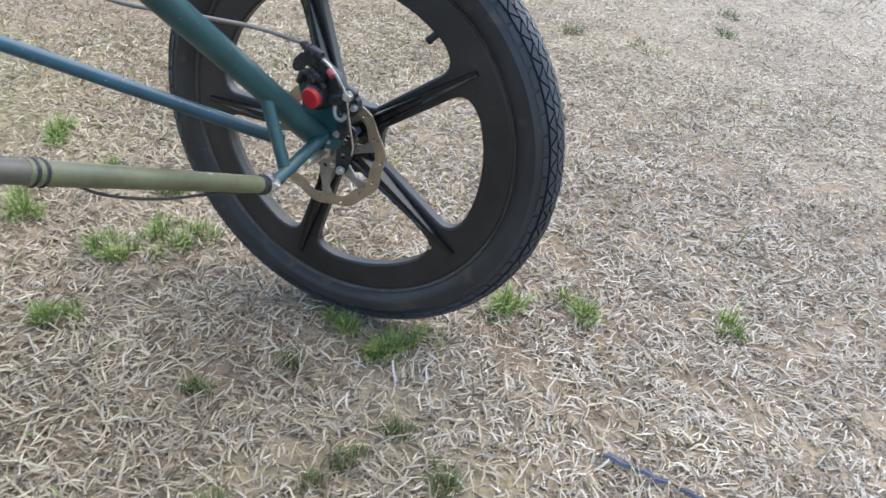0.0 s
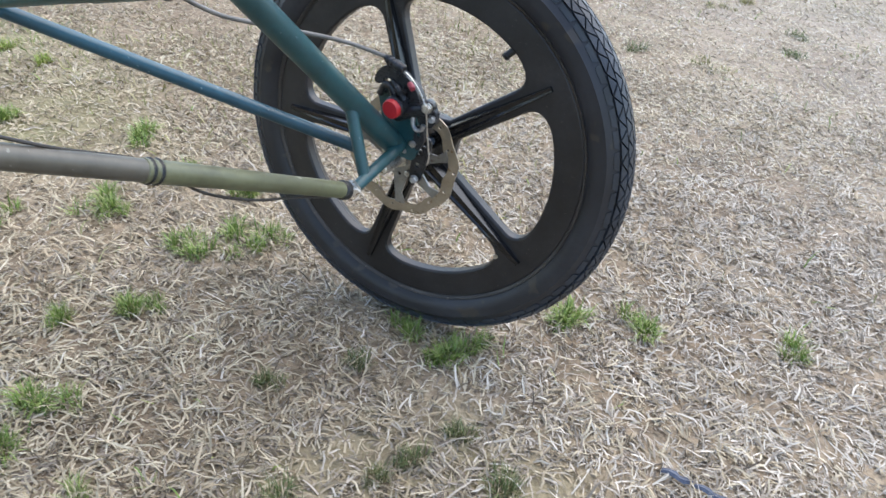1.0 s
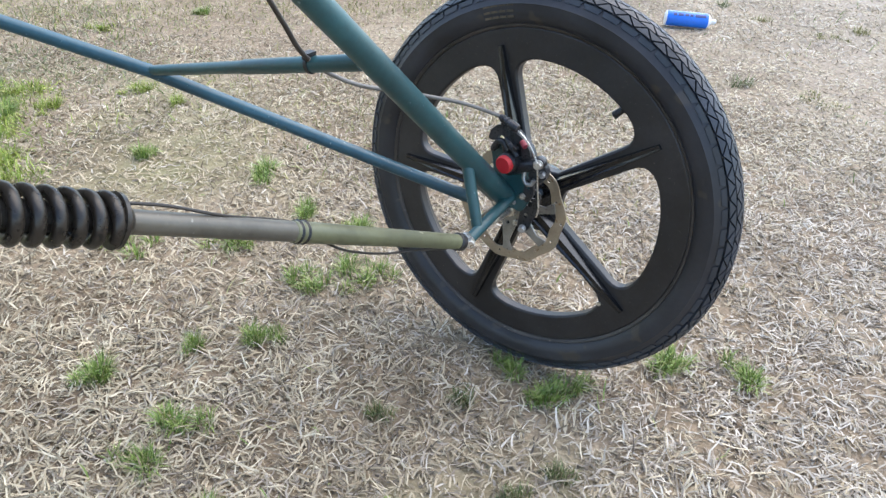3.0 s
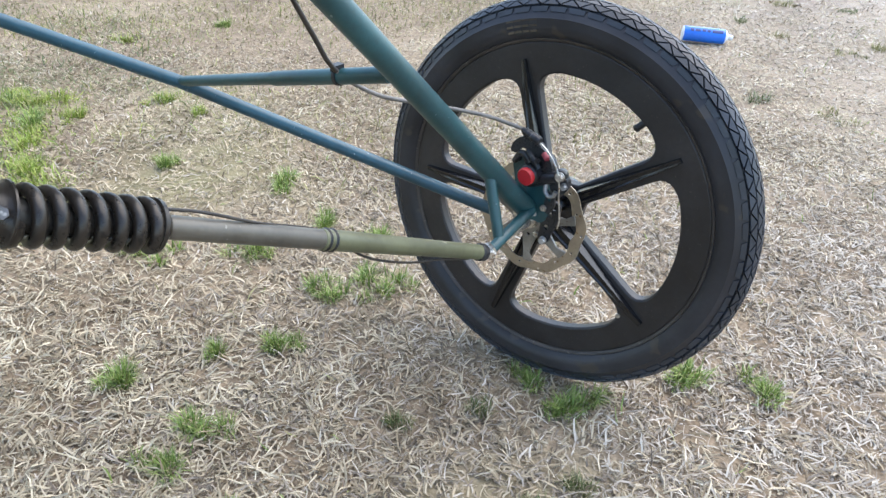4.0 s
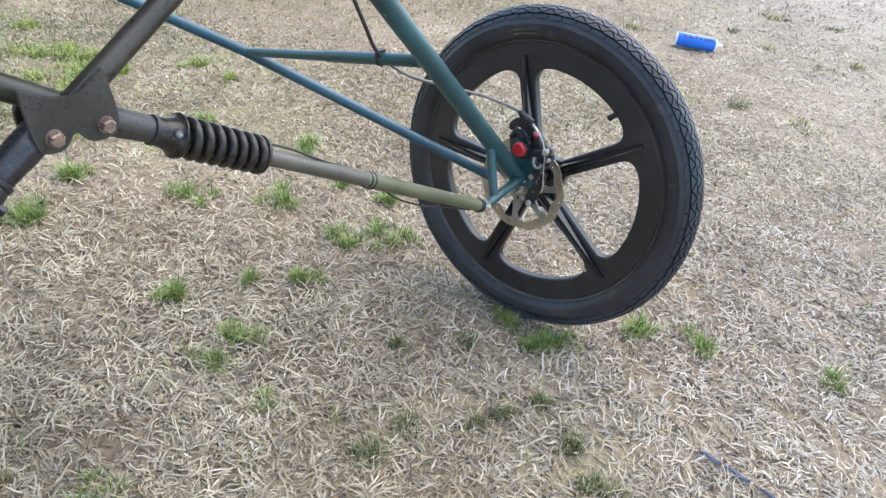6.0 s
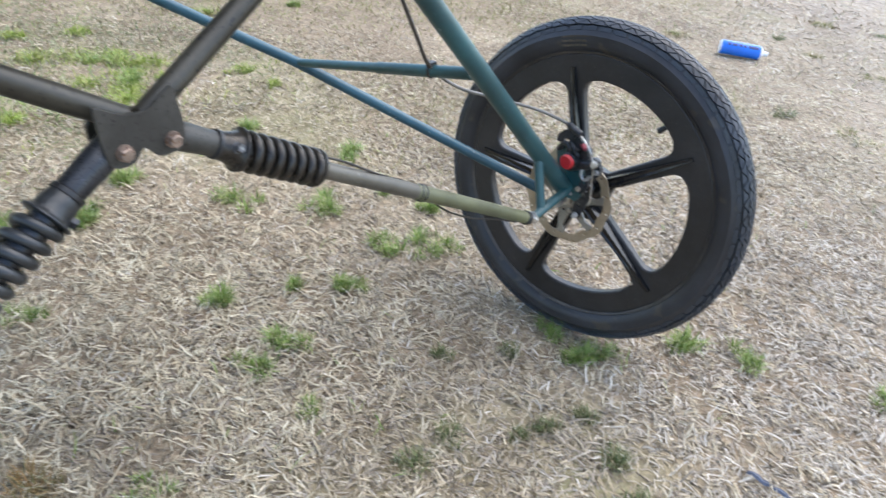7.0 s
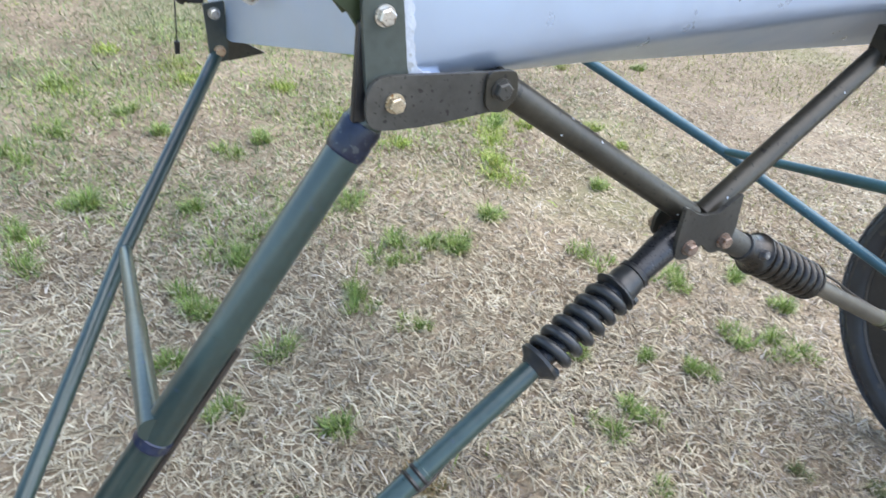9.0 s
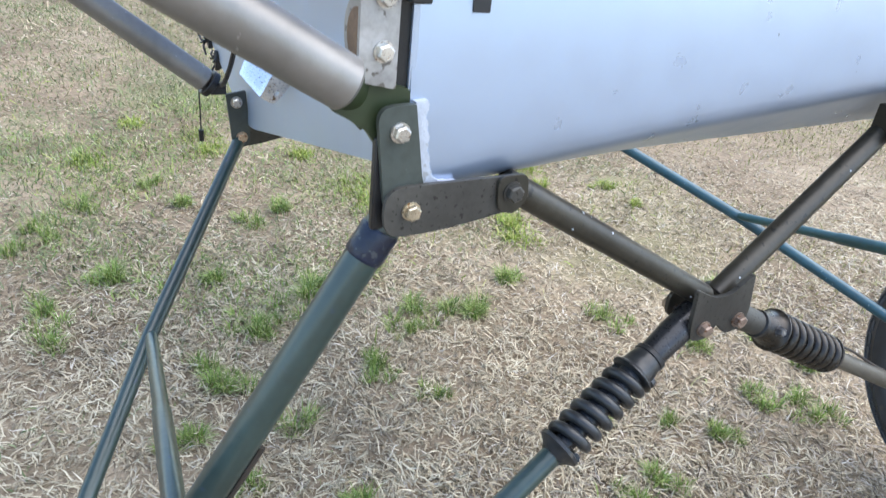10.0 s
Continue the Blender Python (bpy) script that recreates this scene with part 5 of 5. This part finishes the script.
    build_shock(craft, (0.014, 0.020, 0.539), (0.094, 0.522, 0.299), 0.319, GREY_TUBE, KHAKI, SPRING, 0.163, 0.0150, 0.0043, 7.1, 0.0122)
    build_shock(craft, (0.014, -0.020, 0.539), (0.094, -0.494, 0.258), 0.283, OLIVE, OLIVE, BLACK_SPRING, 0.158, 0.0140, 0.0044, 6.4, 0.0128)
    for at in (Matrix(((0.9997, 0.0008, -0.0250, 0.078), (-0.0250, 0.0338, -0.9991, 0.702), (0.0, 0.9994, 0.0338, 0.2745), (0, 0, 0, 1))), Matrix(((-1, 0, 0.0, 0.074), (0, -0.0338, 0.9994, -0.652), (0.0, 0.9994, 0.0338, 0.268), (0, 0, 0, 1)))):
        build_wheel(craft, at)
    build_caliper(craft)

    # collars and bands on the near leg
    a, b = NEAR_LEG
    d = (b - a).normalized()
    wrap = material("blue_black_wrap", (0.016, 0.024, 0.052), 0.34, 0.1, 0.45, 80, 0.0006, (0.045, 0.052, 0.06), 140, 0.62)
    for t, r, half in ((0.040, 0.0127, 0.011), (0.478, 0.0128, 0.0045)):
        p = a.lerp(b, t)
        part("leg_band", sweep(B(), [p - d * half, p - d * half * 0.8, p - d * half * 0.1, p + d * half * 0.3, p + d * half * 0.85, p + d * half], [r * 0.95, r * 1.01, r * 0.985, r * 1.015, r, r * 0.94], 22), wrap, craft, "dark blue-black wrapped band")
    line = [a.lerp(b, t) + Vector((0.006, 0.0150, 0.002)) for t in (0.34, 0.4, 0.47, 0.6, 0.8, 0.95)]
    part("leg_cable", sweep(B(), smooth_line(line, 6), 0.0026, 8), CABLE, craft)

    # brake cable from the far fitting to the caliper
    line = smooth_line([(-0.066, 0.340, 0.690), (-0.068, 0.352, 0.650), (-0.067, 0.368, 0.612), (-0.063, 0.388, 0.578), (-0.056, 0.416, 0.528), (-0.052, 0.432, 0.500), (-0.046, 0.455, 0.478), (-0.034, 0.490, 0.457), (-0.018, 0.525, 0.445), (0.005, 0.565, 0.433), (0.035, 0.602, 0.421), (0.0675, 0.627, 0.4075)], 8)
    cable = part("brake_cable", sweep(B(), line[:44], 0.0026, 10), CABLE, craft, "thin brown-black brake cable")
    part("cable_end", sweep(B(), line[43:], 0.0023, 10), GREY_CABLE, cable, "grey outer cable")
    bm = B()
    a, b = Vector((-0.305, 0.441, 0.419)), Vector((0.010, 0.447, 0.500))
    p, d = a.lerp(b, 0.80), (b - a).normalized()
    sweep(bm, [p - d * 0.0022, p - d * 0.0018, p + d * 0.0018, p + d * 0.0022], [0.0086, 0.0094, 0.0094, 0.0086], 18)
    box(bm, p + Vector((-0.004, -0.008, 0.006)), p + Vector((0.004, 0.004, 0.013)))
    part("cable_tie", bm, BLACK, cable)

    # front fittings
    bm = B()
    slab(bm, [rounded([(-0.280, 0.578), (-0.2555, 0.582), (-0.2520, 0.530), (-0.2525, 0.512), (-0.263, 0.507), (-0.274, 0.513), (-0.2755, 0.530)], [0.002, 0.002, 0.004, 0.008, 0.010, 0.008, 0.004])], (-0.524, 0, 0), (0, 1, 0), (0, 0, 1), 0.004)
    ff = part("front_fitting", bm, GREEN_PLATE, craft, "dark green bracket with two bolts", bevel=0.0007)
    bm = B()
    slab(bm, [rounded([(-0.264, 0.540), (-0.243, 0.536), (-0.205, 0.516), (-0.240, 0.509), (-0.262, 0.507)], [0.008, 0.003, 0.001, 0.004, 0.010])], (-0.530, 0, 0), (0, 1, 0), (0, 0, 1), 0.004)
    part("gusset", bm, BROWN_TUBE, ff, "dark pointed gusset", bevel=0.0006)
    for l, z, m in ((-0.2625, 0.5220, BRASSY), (-0.2675, 0.5675, STEEL)):
        part("fitting_bolt", hexbolt(B(), (-0.520, l, z), (1, 0, 0), 0.0062, 0.005, True, 0.02), m, ff)
    bm = B()
    slab(bm, [rounded([(0.256, 0.560), (0.276, 0.560), (0.276, 0.505), (0.262, 0.500), (0.246, 0.512)], [0.002, 0.002, 0.008, 0.006, 0.003])], (-0.496, 0, 0), (0, 1, 0), (0, 0, 1), 0.004)
    ff = part("front_fitting", bm, PLATE, craft, "dark bracket under the far hull side", bevel=0.0007)
    part("fitting_bolt", hexbolt(B(), (-0.492, 0.266, 0.514), (1, 0, 0), 0.0050, 0.004), PLATE, ff)

    # lift struts with their end fittings
    strut = part("lift_strut", rod(B(), (0.000, -0.3215, 0.7427), (0.000, -1.60, 0.746 + 0.605 * 1.273), 0.0150, 0.0150, 28), ALU, craft, "bright aluminium lift strut tube")
    bm = B()
    prev = None
    for t in range(9):
        k = t / 8
        y = -0.326 + 0.024 * k
        z = 0.746 + 0.605 * (-0.327 - y) - 0.008 * k * k
        w = 0.0148 * (1 - k) + 0.0055 * k
        h = 0.0148 * (1 - k) + 0.0125 * k
        ring = [bm.verts.new((-0.016 * math.sqrt(k) + w * math.cos(a), y + h * 0.5 * math.sin(a), z + h * 0.86 * math.sin(a))) for a in (2 * math.pi * i / 20 for i in range(20))]
        if prev:
            for i in range(20):
                bm.faces.new((prev[i], prev[(i + 1) % 20], ring[(i + 1) % 20], ring[i]))
        else:
            bm.faces.new(ring[::-1])
        prev = ring
    bm.faces.new(prev)
    slab(bm, [rounded([(-0.330, 0.7285), (-0.311, 0.7455), (-0.284, 0.738), (-0.284, 0.700), (-0.2955, 0.690), (-0.3005, 0.7035), (-0.3090, 0.7155), (-0.3190, 0.7225)], 0.003)], (-0.010, 0, 0), (0, 1, 0), (0, 0, 1), 0.006)
    part("strut_end", bm, material("dark_olive_fitting", (0.026, 0.038, 0.016), 0.42, 0.1, 0.25, 60, 0.0003), strut, "dark olive flattened end fitting")
    strut = part("lift_strut", rod(B(), (-0.500, -0.306, 0.602), (-0.500, -1.45, 0.602 + 0.80 * 1.144), 0.0140, 0.0140, 26), ALU, craft, "bright aluminium lift strut tube")
    bm = B()
    p, d = Vector((-0.500, -0.300, 0.597)), Vector((0, -1, 0.80)).normalized()
    sweep(bm, [p - d * 0.002, p + d * 0.006], [0.0160, 0.0160], 20)
    box(bm, (-0.506, -0.302, 0.586), (-0.494, -0.284, 0.598))
    part("strut_clamp", bm, BLACK, strut, "black clamp at the strut foot", bevel=0.001)

    # small hardware on the near hull side
    bm = B()
    slab(bm, [rounded([(-0.2985, 0.650), (-0.2860, 0.6415), (-0.2735, 0.656), (-0.2600, 0.676), (-0.2600, 0.692), (-0.2740, 0.692)], [0.001, 0.008, 0.006, 0.003, 0.001, 0.001]), arc(-0.2826, 0.6525, 0.0021, 0, 330, 11)], (-0.280, 0, 0), (0, 1, 0), (0, 0, 1), 0.002)
    tab = part("bright_tab", bm, STEEL, craft, "bright bent metal tab with a bolt", bevel=0.0004)
    bm = B()
    loop = [(-0.278, -0.2985, 0.650), (-0.278, -0.2740, 0.692), (-0.302, -0.2930, 0.702), (-0.302, -0.3100, 0.664)]
    v = [bm.verts.new((u - h, y, z + h)) for h in (0, 0.0016) for u, y, z in loop]
    bm.faces.new(v[:4][::-1])
    bm.faces.new(v[4:])
    for i in range(4):
        bm.faces.new((v[i], v[(i + 1) % 4], v[4 + (i + 1) % 4], v[4 + i]))
    part("tab_flange", bm, material("bright_sheet", (0.74, 0.78, 0.84), 0.30, 0.8, 0.12, 120, 0.0004, (0.16, 0.17, 0.18), 150, 0.66), tab, "bright folded flange")
    part("tab_bolt", hexbolt(B(), (-0.2775, -0.2717, 0.6695), (1, -0.15, 0.1), 0.0056, 0.007, True, 0.004), STEEL, tab, "dull steel bolt on the tab")
    line = smooth_line([(-0.486, -0.292, 0.600), (-0.455, -0.294, 0.612), (-0.425, -0.292, 0.640), (-0.405, -0.290, 0.672), (-0.39, -0.288, 0.72)], 8)
    part("hull_cable", sweep(B(), line, 0.0028, 8), BLACK, craft, "thin black cable")
    bm = B()
    sweep(bm, [(-0.530, -0.309, 0.590), (-0.530, -0.310, 0.530)], 0.0009, 6)
    rod(bm, (-0.530, -0.310, 0.532), (-0.530, -0.310, 0.517), 0.0034, 0.0030, 10)
    part("hanging_wire", bm, BLACK, craft, "thin hanging wire with a black weight")
    # ragged clips with twisted wire ends along the lower edge
    frays = random.Random(21)
    for u0, z0 in ((-0.90, 0.585), (-0.76, 0.556), (-0.83, 0.572)):
        bm = B()
        y0 = -0.287 - 0.0596 * u0
        box(bm, (u0 - 0.009, y0 - 0.004, z0 - 0.011), (u0 + 0.007, y0 + 0.007, z0 + 0.010))
        rod(bm, (u0, y0, z0 - 0.014), (u0 + 0.004, y0 - 0.002, z0 + 0.016), 0.004, 0.003, 10)
        for _ in range(4):
            p = Vector((u0 + frays.uniform(-0.008, 0.008), y0 - 0.003, z0 + frays.uniform(-0.008, 0.008)))
            q = p + Vector((frays.uniform(-0.014, 0.014), frays.uniform(-0.012, 0.0), frays.uniform(-0.020, 0.012)))
            m = (p + q) / 2 + Vector((frays.uniform(-0.006, 0.006), -0.004, frays.uniform(-0.006, 0.006)))
            sweep(bm, smooth_line([p, m, q], 5), 0.0017, 7)
        part("hull_clip", bm, BLACK, craft, "ragged black clip with wire ends", bevel=0.001)
    return craft


# ---- things on the ground ----
def build_bottle():
    a, b = Vector((0.149, 2.205, 0.034)), Vector((0.322, 2.227, 0.034))
    d, s, u = axes(b - a)
    base = new("blue_bottle")
    base.location = (a + b) / 2 - Vector((0, 0, 0.034 - ground_height(0.237, 2.216)))
    tagged(base, "blue cylindrical bottle with white ends lying on dry grass", "bottle")
    o = Vector(base.location)
    p = lambda t: a + (b - a) * t - o
    part("label_sleeve", sweep(B(), [p(-0.012), p(-0.004), p(0.88), p(0.90)], [0.0272, 0.0281, 0.0281, 0.0272], 32), BLUE, base, "glossy blue wrap")
    part("bottom", sweep(B(), [p(-0.03), p(-0.02), p(0.03)], [0.025, 0.0275, 0.0275], 32), WHITE, base)
    part("shoulder", sweep(B(), [p(0.89), p(0.93), p(0.97), p(0.99)], [0.0275, 0.024, 0.014, 0.0095], 32), WHITE, base)
    part("cap", rod(B(), p(0.985), p(1.09), 0.0115, 0.0095, 20), WHITE, base)
    # printed bars and a pale band round the upper side
    for name, t0, t1, a0, a1, mat in (("print_bar", 0.12, 0.20, 36, 62, NAVY), ("print_bar", 0.23, 0.34, 36, 60, NAVY), ("print_bar", 0.38, 0.46, 38, 62, NAVY), ("print_bar", 0.49, 0.56, 36, 58, NAVY), ("print_bar", 0.60, 0.84, 34, 60, NAVY), ("pale_band", 0.04, 0.86, 78, 100, SKYLINE)):
        bm = B()
        prev = None
        across = d.cross(Vector((0, 0, 1))).normalized()
        for i in range(5):
            ang = radians(a0 + (a1 - a0) * i / 4)
            out = Vector((0, 0, 1)) * math.sin(ang) + across * math.cos(ang)
            q = [bm.verts.new(p(k) + out * r) for k in (t0, t1) for r in (0.0275, 0.0285)]
            if prev:
                for f in ((1, 3), (0, 1), (3, 2)):
                    bm.faces.new((prev[f[0]], prev[f[1]], q[f[1]], q[f[0]]))
            prev = q
        part(name, bm, mat, base, "dark printed bar" if mat is NAVY else "pale blue band along the top")


def build_distance():
    # pale gravel beyond the grass
    bm = B()
    edge = [(-14, 3.0), (-9, 4.2), (-5, 4.9), (-3.0, 4.9), (-1.8, 5.2), (-0.6, 6.6), (0.6, 7.4), (1.4, 6.2), (1.7, 5.0), (2.2, 4.2), (3.4, 3.2), (6, 2.0), (10, 1.0), (16, 0.2)]
    line = [Vector((p[0], p[1], 0)) for p in edge]
    line = [q + Vector((0.10 * noise.noise((q.x * 3, 0, 0)), 0.16 * noise.noise((q.x * 2.3, 5, 0)), 0)) for q in smooth_line(line, 10)]
    prev = None
    for q in line:
        row = [bm.verts.new((q.x * k, q.y + f, ground_height(q.x * k, q.y + f) + h)) for f, k, h in ((0, 1, -0.003), (0.12, 1, 0.006), (1.0, 1.02, 0.010), (4, 1.2, 0.014), (14, 1.8, 0.05), (60, 4, 0.15), (200, 12, 0.3))]
        if prev:
            for k in range(len(row) - 1):
                bm.faces.new((prev[k], row[k], row[k + 1], prev[k + 1]))
        prev = row
    tagged(finish("road", bm, ROAD), "pale bleached gravel track beyond the grass", "road", kind="structure")

    # weeds round a drain pipe
    rng = np.random.default_rng(3)

    def patch(n):
        xy = np.stack([rng.normal(-0.15, 0.55, n), rng.normal(5.6, 0.85, n)], 1)
        keep = ((xy[:, 0] + 0.1) / 1.15) ** 2 + ((xy[:, 1] - 5.6) / 1.7) ** 2 < 0.75 + 0.35 * np.sin(xy[:, 0] * 7) * np.cos(xy[:, 1] * 4)
        keep &= ~((abs(xy[:, 0] - 0.26) < 0.20) & (xy[:, 1] < 6.1) & (xy[:, 1] > 4.9))
        return xy[keep]

    blades("weed_patch", WEED, 11000, patch, (0.05, 0.17), (0.006, 0.016), (25, 85), "patch of leafy green weeds beside a drain pipe", "weeds", rng)
    pipe = new("drain_pipe")
    pipe.matrix_world = look((0.24, 5.75, 0.125), (0.34, 6.7, 0.125))
    tagged(pipe, "galvanised drain pipe end lying among weeds", "pipe")
    prof = [(0.135, 0.0), (0.150, 0.0)]
    for k in range(14):
        prof += [(0.153, -0.02 - 0.06 * k), (0.144, -0.05 - 0.06 * k)]
    prof += [(0.144, -0.88), (0.135, -0.88)]
    part("shell", lathe(B(), prof, 40), PIPE, pipe, "pale ribbed shell")
    # near-black liner: the shade inside the pipe is put into its colour
    bm = lathe(B(), [(0.134, -0.012), (0.134, -0.87), (0.128, -0.87), (0.128, -0.012)], 40)
    part("bore", bm, PIPE_DARK, pipe)
    for x, y, r in ((1.5, 12.5, 0.10), (2.4, 11.6, 0.07), (3.0, 10.4, 0.08), (2.1, 12.2, 0.06)):
        bm = B()
        bmesh.ops.create_icosphere(bm, subdivisions=2, radius=r)
        for v in bm.verts:
            v.co *= 0.8 + 0.5 * noise.noise(v.co * 9 + Vector((x, y, 0)))
            v.co.z *= 0.55
        ob = finish("clod", bm, STONE)
        ob.location = (x, y, ground_height(x, y) + 0.02 + 0.3 * r)
        tagged(ob, "dark clod of earth on pale gravel", "clod", "clods on the gravel")

    # flat dark strip, torn into pieces half buried in the straw
    for ax, ay, bx, by, half in ((0.2646, -0.1433, 0.2976, -0.1549, 0.0050), (0.3005, -0.1580, 0.3341, -0.1722, 0.0046), (0.3475, -0.1794, 0.3757, -0.1899, 0.0038)):
        bm = B()
        prev = None
        along = Vector((bx - ax, by - ay)).normalized()
        for i in range(6):
            t = i / 5
            w = half * (0.62 if i in (0, 5) else 1.0 - 0.22 * (i % 2))
            x, y = ax + (bx - ax) * t + 0.0012 * math.sin(9 * t + half * 900), ay + (by - ay) * t
            z = ground_height(x, y) + 0.011 + 0.002 * math.sin(7 * t)
            row = [bm.verts.new((x - along.y * q * w, y + along.x * q * w, z + h)) for q, h in ((-1, 0), (-0.25, 0.0028), (0.4, 0.0012), (1, 0.0018), (0.3, -0.0012), (-0.3, 0.0))]
            if prev:
                for k in range(6):
                    bm.faces.new((prev[k], prev[(k + 1) % 6], row[(k + 1) % 6], row[k]))
            else:
                bm.faces.new(row)
            prev = row
        bm.faces.new(prev)
        tagged(finish("dark_strip", bm, STRIP), "torn dark blue-grey strip of debris in dry grass", "debris", "pieces of a torn strip")


build_ground()
build_aircraft()
build_bottle()
build_distance()
build_tufts()
build_grass()
